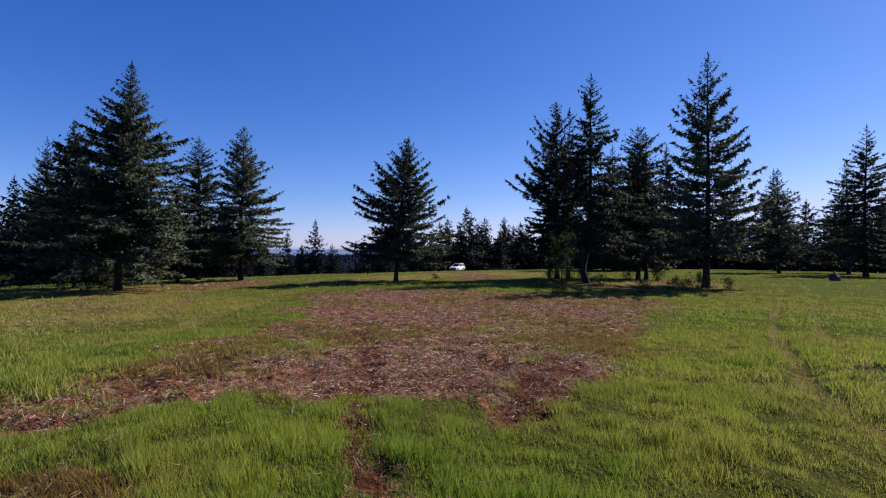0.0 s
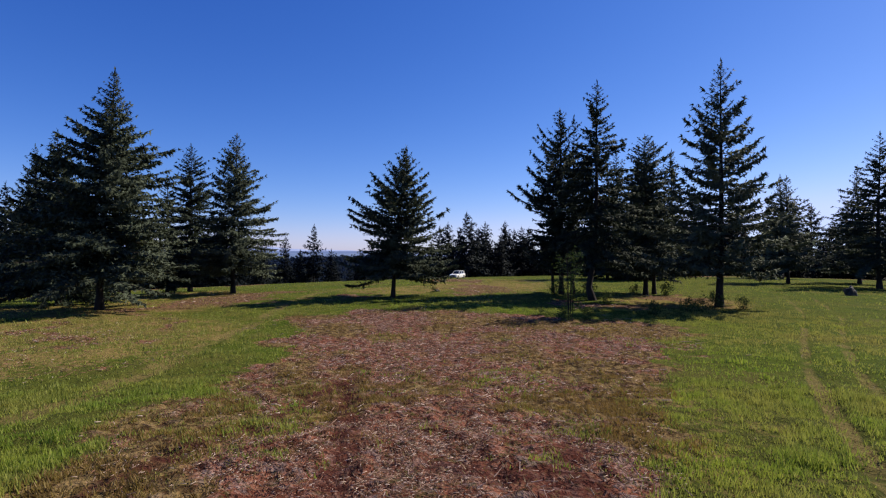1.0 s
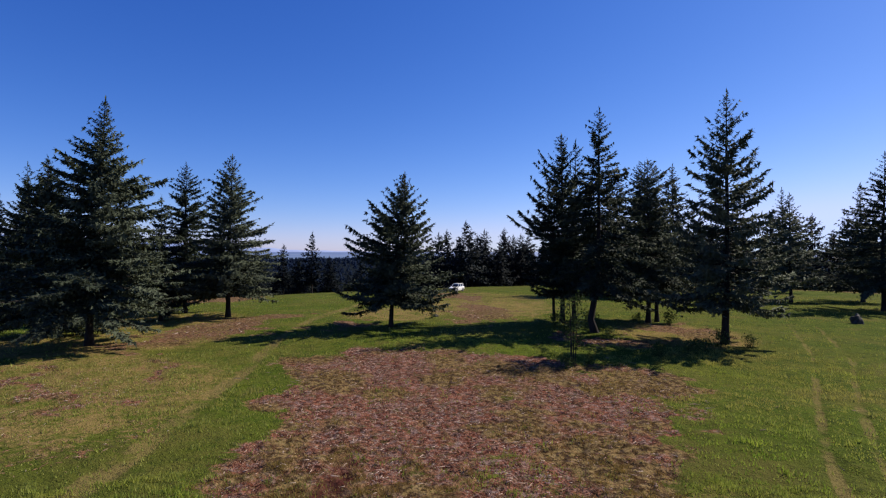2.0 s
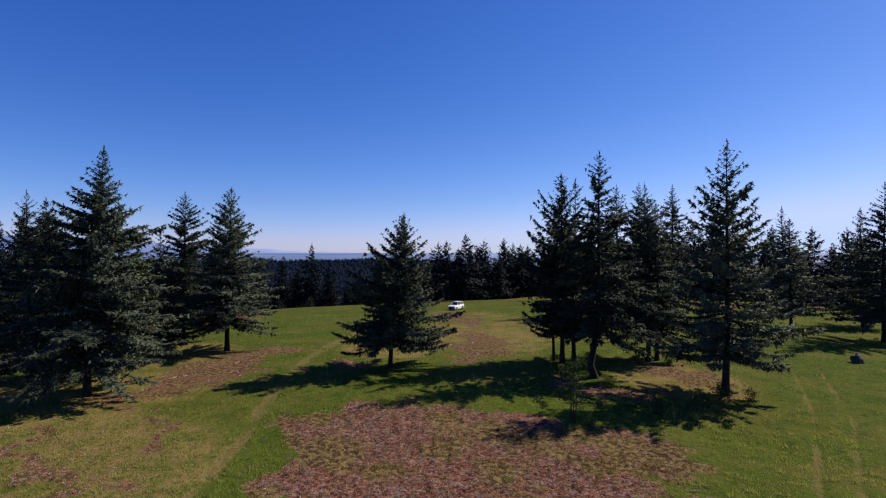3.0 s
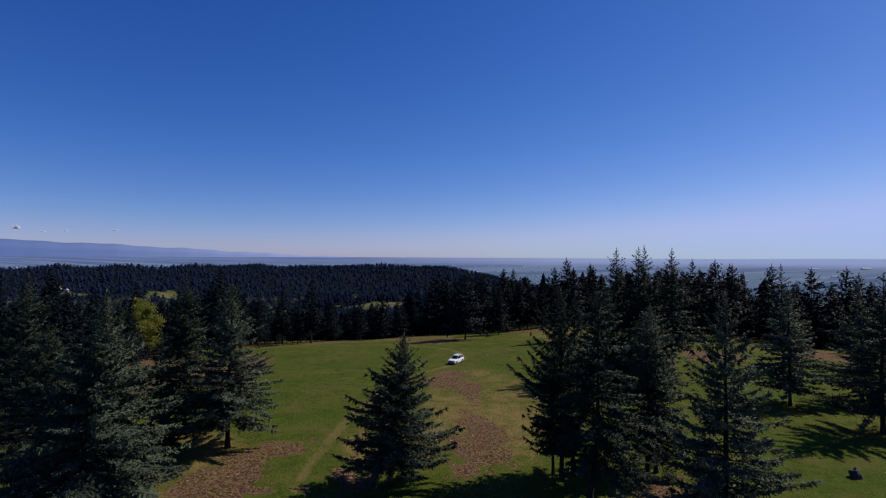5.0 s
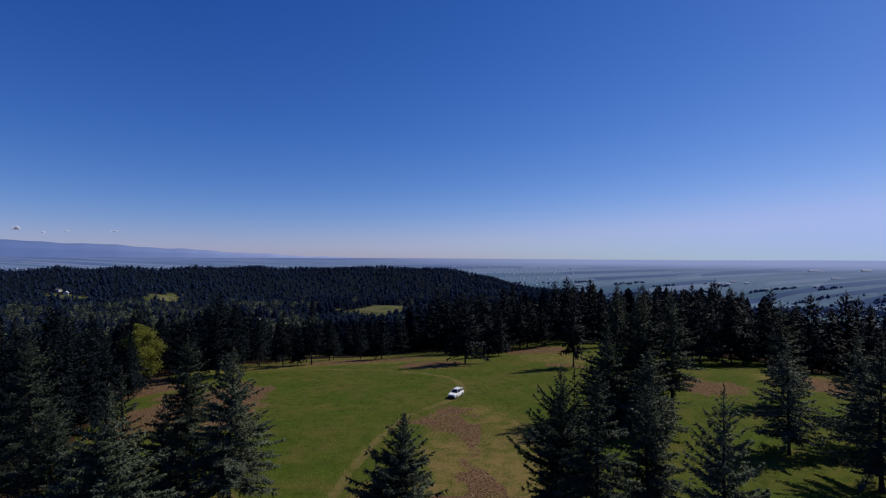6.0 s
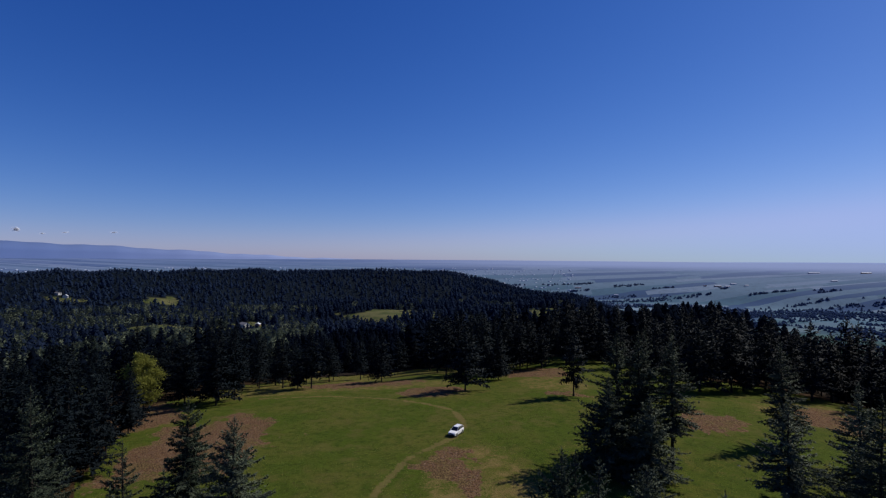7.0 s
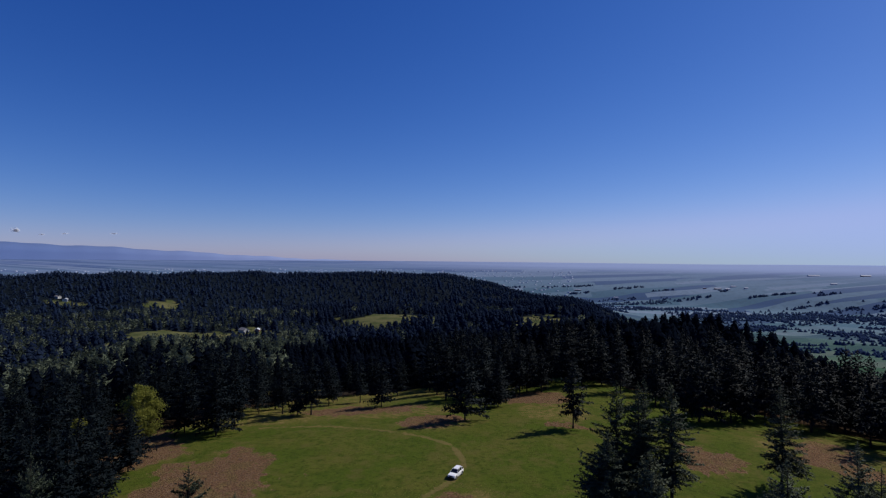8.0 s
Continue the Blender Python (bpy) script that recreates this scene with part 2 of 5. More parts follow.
def terrain(x, y):
    """Height of the land: a domed hilltop meadow, wooded slopes, a ridge, and a wide plain."""
    x, y = np.asarray(x, float), np.asarray(y, float)
    a, b = x / 100, y / 100
    near = 0.117 - 0.436 * a + 0.658 * b - 2.636 * a * a + 2.191 * a * b - 1.936 * b * b
    near = near + 0.55 * np.exp(-((y - 9) / 7) ** 2) - 0.25 * np.exp(-((y - 31) / 12) ** 2)
    near = np.maximum(near, -30)
    near = near + 0.05 * np.sin(x * 0.9 + 1.3 * np.sin(y * 0.31)) * np.sin(y * 0.7) + 0.09 * np.sin(x * 0.23 + 2.0) * np.sin(y * 0.19)
    r = np.hypot(x, y)
    u = np.where(y > 1.0, x / np.maximum(y, 1.0), np.where(x > 0, 3.0, -3.0))
    us = [p[0] for p in PROFILES]
    zs = [np.interp(r, p[1], p[2]) for p in PROFILES]
    far = zs[0]
    for i in range(1, len(zs)):
        far = far + (zs[i] - zs[i - 1]) * smooth(us[i - 1], us[i], u)
    wob = np.clip((r - 220) / 300, 0, 1)
    for cx, cy, rise, wide in ((-97, 1100, 12, 95), (150, 850, 13, 70), (-390, 900, 3, 95), (-711, 1340, 8, 80)):
        far = far + rise * np.exp(-((x - cx) ** 2 + (y - cy) ** 2) / (2 * wide * wide))
    hills = 1 - smooth(2300, 3000, r)
    far = far + hills * wob * (5 * np.sin(x * 0.011 + 1) * np.sin(y * 0.009) + 3.5 * np.sin(x * 0.026 + y * 0.017))
    w = smooth(150, 260, r)
    z = near * (1 - w) + far * w
    # beyond 3 km the plain closes up towards the skyline
    true = 3000 * np.exp(np.log(16.0) / 1850 * np.clip(r - 3000, 0, 1850))
    bowl = 33 - r * (238 / true)
    return np.where(r > 3000, np.where(u > -9, bowl * smooth(3000, 3250, r) + z * (1 - smooth(3000, 3250, r)), z), z)


def height(x, y):
    return float(terrain(np.array([x]), np.array([y]))[0])


def patchy(x, y, scale, seed=0):
    """Smooth value noise between -1 and 1."""
    table = np.random.default_rng(1000 + seed).uniform(-1, 1, (64, 64))
    x, y = np.asarray(x) / scale, np.asarray(y) / scale
    xi, yi = np.floor(x).astype(int), np.floor(y).astype(int)
    fx, fy = x - xi, y - yi
    fx, fy = fx * fx * (3 - 2 * fx), fy * fy * (3 - 2 * fy)
    g = lambda a, b: table[(xi + a) % 64, (yi + b) % 64]
    return (g(0, 0) * (1 - fx) + g(1, 0) * fx) * (1 - fy) + (g(0, 1) * (1 - fx) + g(1, 1) * fx) * fy


def near_line(x, y, pts, width):
    """1 on a line of points, falling to 0 at twice its width."""
    best = np.full(x.shape, 1e9)
    for (ax, ay), (bx, by) in zip(pts, pts[1:]):
        dx, dy = bx - ax, by - ay
        t = np.clip(((x - ax) * dx + (y - ay) * dy) / (dx * dx + dy * dy), 0, 1)
        best = np.minimum(best, np.hypot(x - ax - t * dx, y - ay - t * dy))
    return 1 - smooth(width * 0.5, width * 1.5, best)


def blot(x, y, cx, cy, rx, ry, turn=0.0):
    c, s = math.cos(turn), math.sin(turn)
    dx, dy = x - cx, y - cy
    d = np.hypot((c * dx + s * dy) / rx, (-s * dx + c * dy) / ry)
    return 1 - smooth(0.7, 1.3, d)


MOWN = [(-9.5, 8), (-10.7, 21.7), (-11.6, 29.3), (-12.3, 35.6), (-13.3, 41.6), (-14.2, 49), (-14.4, 57), (-14.2, 64), (-13.6, 76), (-10.6, 92),
        (-7.6, 103), (1.3, 116), (4.0, 123), (4.2, 129), (1.6, 140), (-6, 148), (-14.7, 153.5), (-25, 159), (-37, 164), (-58, 166)]
RUT_A = [(33.5, 54), (25, 38.7), (17.7, 28), (13.2, 21.2), (9.2, 14.3), (6.4, 9.2), (5.6, 6), (5, 2)]
RUT_B = [(35.5, 53), (26.8, 37.6), (19.7, 28.1), (14.8, 21), (10.6, 14), (8.0, 9.5), (7.2, 6), (6.6, 2)]


def bare_mask(x, y):
    x0, y0 = x, y
    k = np.clip(np.hypot(x, y) / 20, 0.35, 2.5)
    x = x0 + k * (1.1 * patchy(x0, y0, 2.3, 1) + 0.5 * patchy(x0, y0, 0.8, 2))
    y = y0 + k * (1.1 * patchy(x0, y0, 2.1, 3) + 0.5 * patchy(x0, y0, 0.7, 4))
    k2 = 4.5 * smooth(35, 90, np.hypot(x0, y0))
    x, y = x + k2 * patchy(x0, y0, 10, 7), y + k2 * patchy(x0, y0, 12, 8)
    left = np.interp(y, (5, 7.2, 9.5, 12, 18, 24, 30, 36, 41), (-8.5, -8.0, -6.6, -6.9, -7.4, -7.7, -9.2, -10.2, -8.5))
    right = np.interp(y, (6, 8.5, 11.5, 17, 22, 26, 30, 33, 36, 41), (0.6, 3.0, 4.7, 6.6, 8.6, 11.2, 12.6, 13.2, 11.0, 2.0))
    front = np.interp(x, (-9, -6, -4.5, -1.3, -0.5, 0.6, 1.2, 4), (6.4, 6.9, 7.6, 7.9, 8.3, 8.1, 6.9, 9.5))
    main = smooth(-1.2, 1.2, x - left) * smooth(-1.2, 1.2, right - x) * smooth(-0.7, 0.7, y - front) * smooth(-2.5, 2.5, 40.5 - y)
    strip = near_line(x, y, [(-1.2, 9), (-0.85, 6.5), (-0.7, 4.5), (-0.6, 2)], 0.34) * 0.62
    m = np.maximum(main, strip)
    for e in ((-5.2, 5.0, 2.6, 0.55), (-21.6, 54.5, 5.0, 14.5, -0.12), (3, 68, 3.8, 12), (2.5, 94, 5.5, 13, 0.1), (-10, 55.5, 3.0, 4.0), (34, 200, 12, 14), (-50, 120, 13, 25, 0.15), (-60, 113, 8, 20, 0.15),
              (65, 131, 6, 10), (98, 134, 8, 16), (-4, 168, 13, 8), (35, 156, 6, 3), (21, 50, 2.8, 5.5), (12.5, 44, 3.2, 2.6), (-30, 190, 25, 7), (-95, 140, 22, 30)):
        m = np.maximum(m, blot(x, y, *e) * 0.95)
    m = np.maximum(m, near_line(x, y, [(-26, 35), (-22, 31), (-18, 26.5)], 0.8) * 0.7)
    m = np.maximum(m, near_line(x, y, [(-19.8, 37.5), (-16, 31)], 0.6) * 0.75)
    m = np.maximum(m, 0.36 * np.maximum(blot(x, y, -17, 24, 5, 8), blot(x, y, -21, 33, 5, 6)))
    green = np.maximum(blot(x, y, 4.5, 21, 3.4, 3.2), blot(x, y, -4.5, 12.5, 1.8, 2.2))
    m = m * (1 - 0.15 * green)
    return np.clip(m * (1 + 0.20 * patchy(x0, y0, 3.1, 5) + 0.22 * patchy(x0, y0, 1.1, 6) + 0.22 * patchy(x0, y0, 0.4, 9)) - 0.05, 0, 1)


FURROWS = [[(-0.75, 4), (-1.2, 7.5), (-1.75, 11), (-2.5, 15.5), (-3.4, 21)], [(1.0, 7.2), (1.7, 9.5), (2.5, 12.5)], [(-0.2, 11.4), (0.9, 10.8), (2.4, 10.4)], [(-5.5, 9.0), (-4.2, 13), (-3.4, 19)]]


def furrow_mask(x, y):
    """Cleated marks of the brush cutter's tracks."""
    x = x + 0.18 * patchy(x, y, 0.5, 31)
    m = np.zeros(np.shape(x))
    for line, w in zip(FURROWS, (0.34, 0.36, 0.34, 0.26)):
        m = np.maximum(m, near_line(x, y, line, w))
    return m * (0.75 + 0.25 * np.sin(y * 24))


def weed_mask(x, y):
    return smooth(-0.15, 0.45, patchy(x, y, 2.7, 15) + 0.6 * patchy(x, y, 0.9, 16) + 0.55 * smooth(0.5, 4.5, x) * smooth(28, 16, y) - 0.35 * blot(x, y, 0.3, 10.5, 2.6, 1.6))


def relief(x, y, bare=None):
    """Clods of the shredded soil and hummocks of the sward, near the climb's foot."""
    bare = bare_mask(x, y) if bare is None else bare
    clods = 0.085 * patchy(x, y, 0.46, 61) + 0.06 * patchy(x, y, 0.24, 62)
    sward = 0.05 * patchy(x, y, 0.75, 63) + 0.03 * patchy(x, y, 0.33, 64)
    return np.where(np.hypot(x, y) < 45, bare * clods + (1 - bare) * sward, 0.0)


def ring_sheet():
    """Polar sheet: fine ahead of the climb's foot, coarse behind."""
    front = np.radians(np.linspace(-52, 52, 320))
    back = np.radians(np.linspace(52, 308, 66)[1:-1])
    ang = np.concatenate([front, back])
    rad = [0.01, 0.35, 0.7, 1.0]
    while rad[-1] < 4890:
        rad.append(rad[-1] * (1.0115 if 70 < rad[-1] < 215 else 1.012 if 4 < rad[-1] < 32 else 1.021) + 0.01)
    rad[-1] = 4890
    rad = np.array(rad)
    R, A = np.meshgrid(rad, ang, indexing="ij")
    x, y = R * np.sin(A), R * np.cos(A)
    return x, y, R


def make_mesh(name, verts, faces, mats, attrs=None, flat=True):
    """A mesh from arrays; faces all triangles or all quads."""
    verts, faces = np.asarray(verts, np.float32), np.asarray(faces, np.int32)
    me = bpy.data.meshes.new(name)
    k = faces.shape[1]
    me.vertices.add(len(verts))
    me.vertices.foreach_set("co", verts.ravel())
    me.loops.add(faces.size)
    me.loops.foreach_set("vertex_index", faces.ravel())
    me.polygons.add(len(faces))
    me.polygons.foreach_set("loop_start", np.arange(0, faces.size, k, dtype=np.int32))
    me.polygons.foreach_set("loop_total", np.full(len(faces), k, np.int32))
    if not flat:
        me.polygons.foreach_set("use_smooth", np.ones(len(faces), bool))
    for m in mats:
        me.materials.append(m)
    for key, values in (attrs or {}).items():
        a = me.attributes.new(key, "FLOAT", "POINT")
        a.data.foreach_set("value", np.asarray(values, np.float32).ravel())
    me.update(calc_edges=True)
    return me


MEADOW = [(-52, 72), (-66, 95), (-75, 118), (-80, 138), (-72, 150), (-66, 164), (-62, 186), (-50, 200), (-28, 216), (0, 222), (22, 217), (52, 212), (66, 190), (76, 170),
          (95, 165), (112, 150), (132, 122), (128, 90), (100, 60), (80, 0), (80, -70), (-80, -70), (-70, 30)]


def in_poly(x, y, poly):
    inside = np.zeros(np.shape(x), bool)
    for (ax, ay), (bx, by) in zip(poly, poly[1:] + poly[:1]):
        cross = ((ay > y) != (by > y)) & (x < (bx - ax) * (y - ay) / (by - ay + 1e-12) + ax)
        inside ^= cross
    return inside


# clearings on the lower slopes: centre, half widths
CLEARINGS = [(-385, 705, 70, 62), (-97, 1040, 105, 80), (140, 765, 38, 85), (-420, 800, 85, 95), (-345, 850, 70, 90), (-711, 1300, 34, 60), (-75, 262, 20, 12), (-930, 1275, 45, 22)]


def in_grove(x, y):
    """The open grove that rings the far side of the meadow."""
    return in_poly((x - 15) * 0.79 + 15, (y - 110) * 0.76 + 110, MEADOW) & (y > 120)


def in_clearing(x, y):
    m = np.zeros(np.shape(x), bool)
    for cx, cy, rx, ry in CLEARINGS:
        m |= np.hypot((x - cx) / rx, (y - cy) / ry) < 1 + 0.45 * patchy(x, y, 0.45 * rx, 27) + 0.2 * patchy(x, y, 0.2 * rx, 28)
    return m


def build_ground():
    x, y, r = ring_sheet()
    z = terrain(x, y)
    ruts = np.maximum(near_line(x, y, RUT_A, 0.22), near_line(x, y, RUT_B, 0.22))
    mown = np.where(r > 60, near_line(x, y, MOWN, 0.85), near_line(x, y, MOWN, 0.55))
    bare = bare_mask(x, y)
    furrow, weed = furrow_mask(x, y), np.maximum(weed_mask(x, y), 0.6 * smooth(40, 60, r))
    z = z - 0.07 * furrow * (r < 40) + 0.03 * weed * bare * (r < 40) - 0.06 * ruts - 0.05 * mown * (r < 120) - 0.05 * bare * (r < 60)
    z = z + relief(x, y, bare)
    dry = np.zeros_like(x)
    for e in ((-62, 205, 42, 42), (-20, 238, 60, 26), (-24, 34, 6, 7), (-19, 28, 8, 11), (-6, 66, 7, 9), (6, 86, 11, 30), (20, 48, 6, 8), (-30, 45, 12, 8), (-4, 162, 14, 7), (36, 176, 14, 16), (-20, 185, 30, 14), (100, 140, 20, 20), (-32, 62, 9, 9)):
        dry = np.maximum(dry, blot(x, y, *e) * (0.62 - 0.14 * smooth(70, 110, r)))
    dry = np.maximum(dry, blot(x, y, 4.5, 16, 4.5, 9) * 0.35)
    inside = in_poly(x, y, MEADOW)
    for cx, cy, rx, ry in CLEARINGS:
        dry = np.maximum(dry, blot(x, y, cx, cy, rx, ry) * 0.5)
    pasture = (in_clearing(x, y) & (r > 500)).astype(float)
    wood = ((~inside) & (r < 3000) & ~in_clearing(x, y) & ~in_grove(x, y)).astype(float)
    low = smooth(-135, -165, z) * (r > 600)
    plain = np.maximum(low, (r > 3000).astype(float))
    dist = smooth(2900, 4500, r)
    n, k = x.shape
    i, j = np.meshgrid(np.arange(n - 1), np.arange(k), indexing="ij")
    j2 = (j + 1) % k
    faces = np.stack([i * k + j, (i + 1) * k + j, (i + 1) * k + j2, i * k + j2], -1).reshape(-1, 4)[:, ::-1]
    verts = np.stack([x, y, z], -1).reshape(-1, 3)
    attrs = dict(nearness=1 - smooth(1500, 2700, r), pasture=pasture, canopy_shade=smooth(215, 300, r), sward=1 - smooth(12, 30, r), weed=weed, furrow=furrow, bare=np.maximum(bare, furrow * 0.9), track=np.maximum(ruts * (0.72 - 0.16 * smooth(16, 30, r)), mown * (0.62 + 0.26 * smooth(50, 85, r))) * (1 + 0.5 * patchy(x, y, 0.9, 71) + 0.3 * patchy(x, y, 5, 72)), dry=dry, wood=wood * (1 - plain), plain=plain, distance=dist)
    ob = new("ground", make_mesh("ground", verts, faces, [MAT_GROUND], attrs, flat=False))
    tagged(ob, "domed hilltop meadow with green grass, shredded brush and worn tracks, falling to a farmed plain", "ground", kind="structure")


build_ground()


# ---- trees ----
def tube(path, radii, sides):
    """Vertices and triangles of a tapered tube along a path."""
    path, radii = np.asarray(path, float), np.asarray(radii, float)
    tang = np.gradient(path, axis=0)
    tang /= np.linalg.norm(tang, axis=1)[:, None] + 1e-9
    ref = np.where(np.abs(tang[:, 2:3]) > 0.9, np.array([[1.0, 0, 0]]), np.array([[0, 0, 1.0]]))
    a = np.cross(tang, ref)
    a /= np.linalg.norm(a, axis=1)[:, None] + 1e-9
    b = np.cross(tang, a)
    ang = np.linspace(0, 2 * np.pi, sides, endpoint=False)
    ring = path[:, None] + radii[:, None, None] * (np.cos(ang)[None, :, None] * a[:, None] + np.sin(ang)[None, :, None] * b[:, None])
    n = len(path)
    i, j = np.meshgrid(np.arange(n - 1), np.arange(sides), indexing="ij")
    j2 = (j + 1) % sides
    q = [i * sides + j, (i + 1) * sides + j, (i + 1) * sides + j2, i * sides + j2]
    tris = np.concatenate([np.stack([q[0], q[1], q[2]], -1).reshape(-1, 3), np.stack([q[0], q[2], q[3]], -1).reshape(-1, 3)])
    return ring.reshape(-1, 3), tris


class Pile:
    """Collects triangles of one mesh."""

    def __init__(self):
        self.v, self.f, self.n, self.way, self.bough = [], [], 0, [], []

    def add(self, v, f):
        self.v.append(np.asarray(v, float))
        self.f.append(np.asarray(f, int) + self.n)
        self.n += len(v)

    def soup(self, tri):
        tri = np.asarray(tri).reshape(-1, 3, 3)
        self.add(tri.reshape(-1, 3), np.arange(len(tri) * 3).reshape(-1, 3))

    def spray(self, tri, way, bough):
        """Needle sprays that lie along a bough: wound and shaded towards its upper side."""
        tri, way = np.asarray(tri, float).reshape(-1, 3, 3), np.broadcast_to(way, (len(tri), 3))
        own = unit(np.cross(tri[:, 1] - tri[:, 0], tri[:, 2] - tri[:, 0]))
        turn = (own * way).sum(1) < 0
        tri[turn] = tri[turn][:, ::-1]
        own[turn] *= -1
        self.soup(tri)
        self.way.append(np.repeat(unit(0.75 * own + way), 3, 0))
        self.bough.append(np.full(len(tri) * 3, bough))

    def crown(self, name, mat):
        me = self.mesh(name, mat, dict(bough=np.concatenate(self.bough)))
        me.normals_split_custom_set_from_vertices(np.concatenate(self.way).tolist())
        return me

    def mesh(self, name, mat, attrs=None, flat=True):
        return make_mesh(name, np.concatenate(self.v), np.concatenate(self.f), [mat], attrs, flat)


def unit(v):
    return v / (np.linalg.norm(v, axis=-1, keepdims=True) + 1e-9)


def fir_meshes(seed, h, r, base=0.12, nb=120, step=0.2, size=0.32, droop=0.25, lift=0.10, shape=0.8, gap=0.25, lean=(0, 0), thick=0.0145, trunk_sides=9, sprays=4, bow=0.0, limbs=True, ragged=0.35, top_lift=0.7, fill=0.9, hang=1, needles=None):
    """Trunk, limbs and needle sprays of a fir, as meshes; the foot at the origin."""
    g = np.random.default_rng(seed)
    zs = np.linspace(-0.4, h, 14)
    tt = np.clip(zs / h, 0, 1)
    wobx, woby = g.normal(0, 0.10, 2)
    axis = np.stack([lean[0] * tt + wobx * np.sin(tt * 5) + bow * (np.exp(-tt * 9) - np.exp(-tt * 40)), lean[1] * tt + woby * np.sin(tt * 4 + 1), zs], -1)
    rad = thick * h * np.maximum((1 - tt) ** 0.85, 0.02) * (1 + 0.5 * np.exp(-np.maximum(zs, 0) / 0.35))
    trunk = Pile()
    trunk.add(*tube(axis, rad, trunk_sides))
    wood, leaf = trunk, Pile()
    at = lambda z: np.stack([np.interp(z, zs, axis[:, i]) for i in range(3)], -1)
    golden = 2.39996
    gust = g.normal(0, 1, 12)
    for i in range(nb):
        t = (i + g.uniform(0, 1)) / nb
        t = t ** 1.25
        z = h * (base + (0.985 - base) * t)
        az = i * golden + g.normal(0, 0.5)
        sector = gust[int((az % (2 * np.pi)) / (2 * np.pi) * 4) + 4 * min(2, int(t * 3))]
        env = (1 - t) ** (shape + 0.14) * (0.72 + 0.28 * smooth(0, 0.16, t))
        L = 1.1 * r * env * np.clip(1 + ragged * 0.5 * g.normal() + gap * 0.55 * sector, 0.35, 1.5) + 0.12
        sz = size * np.clip(0.34 + 0.66 * L / 2.4, 0.4, 1.0)
        d = np.array([math.cos(az), math.sin(az), 0])
        el = -droop * 0.55 + (top_lift + droop * 0.55) * t ** 1.6 + g.normal(0, 0.10)
        s = np.linspace(0, 1, 6)
        sag = droop * (1 - t) * 0.6
        path = at(z)[None] + d[None] * (L * s)[:, None] + np.array([0, 0, 1.0])[None] * (L * (el * s - sag * s ** 2 + (lift + sag * 0.5) * s ** 3))[:, None]
        side = np.cross(d, [0, 0, 1.0])
        path += side[None] * (L * 0.12 * g.normal() * s ** 2)[:, None]
        if limbs:
            wood.add(*tube(path, np.maximum(0.012 * L + 0.012, 0.01) * (1 - s * 0.85), 3))
        n = max(3, int(L / step))
        bough = g.uniform()
        ss = np.sort(g.uniform(0.10 if L < 2.2 else 0.16, 1.0, n))
        ss[-1] = 1.0
        P = np.stack([np.interp(ss, s, path[:, c]) for c in range(3)], -1)
        fwd = unit(np.stack([np.interp(ss, s, np.gradient(path[:, c])) for c in range(3)], -1))
        upper = unit(np.array([0, 0, 0.8]) + 0.6 * d + 0.25 * g.normal(0, 1, 3))
        width = (0.06 + 0.25 * min(L, 4.5)) * (1.05 - ss) ** 0.7 + 0.08
        for sgn in (-1, 1):
            tw = unit(fwd * g.uniform(0.5, 1.1, (n, 1)) + sgn * side[None] * g.uniform(0.6, 1.1, (n, 1)) + np.array([0, 0, 1.0])[None] * g.normal(-0.14, 0.20, (n, 1)))
            ln = width * g.uniform(0.6, 1.2, n)
            for kx in range(sprays):
                f0 = kx / sprays
                o = P + tw * (ln * f0)[:, None]
                dirn = unit(tw + g.normal(0, 0.34, (n, 3)) + np.array([0, 0, -0.12]))
                l2 = sz * g.uniform(0.7, 1.35, n) * (1 - 0.25 * f0)
                w = unit(np.cross(dirn, g.normal(0, 1, (n, 3)) + np.array([0, 0, 0.9]))) * (l2 * g.uniform(0.12, 0.24, n))[:, None]
                leaf.spray(np.stack([o - w, o + w, o + dirn * l2[:, None] + w * 0.1], 1), upper, bough)
        # hanging sprays
        for kx in range(hang):
            l2 = sz * g.uniform(0.6, 1.35, n) * (1 + 0.35 * kx)
            dirn = unit(np.array([0, 0, -0.9]) + fwd * 0.5 + g.normal(0, 0.35, (n, 3)))
            o = P + side[None] * (width * g.uniform(-0.6, 0.6, n) * (kx > 0))[:, None]
            w = unit(np.cross(dirn, g.normal(0, 1, (n, 3)))) * (l2 * 0.26)[:, None]
            leaf.spray(np.stack([o - w, o + w, o + dirn * l2[:, None]], 1), unit(d + np.array([0, 0, 0.15])), bough)
        # inner twigs, close to the stem
        m2 = max(3, int(n * fill))
        f2 = g.uniform(0.04, 0.75, m2)
        o = np.stack([np.interp(f2, s, path[:, c]) for c in range(3)], -1) + g.normal(0, 0.07 * L + 0.04, (m2, 3)) * np.array([1, 1, 0.6])
        l2 = sz * 1.15 * g.uniform(0.6, 1.2, m2)
        dirn = unit(g.normal(0, 1, (m2, 3)) * np.array([1, 1, 0.45]) + d)
        w = unit(np.cross(dirn, g.normal(0, 1, (m2, 3)))) * (l2 * 0.26)[:, None]
        leaf.spray(np.stack([o - w, o + w, o + dirn * l2[:, None]], 1), upper, bough * 0.6)
        # tip
        e = P[-1] + fwd[-1] * sz * 0.9
        w = side * sz * 0.18
        leaf.spray([[P[-1] - w, P[-1] + w, e]], upper, bough)
    # leader
    top = at(h)
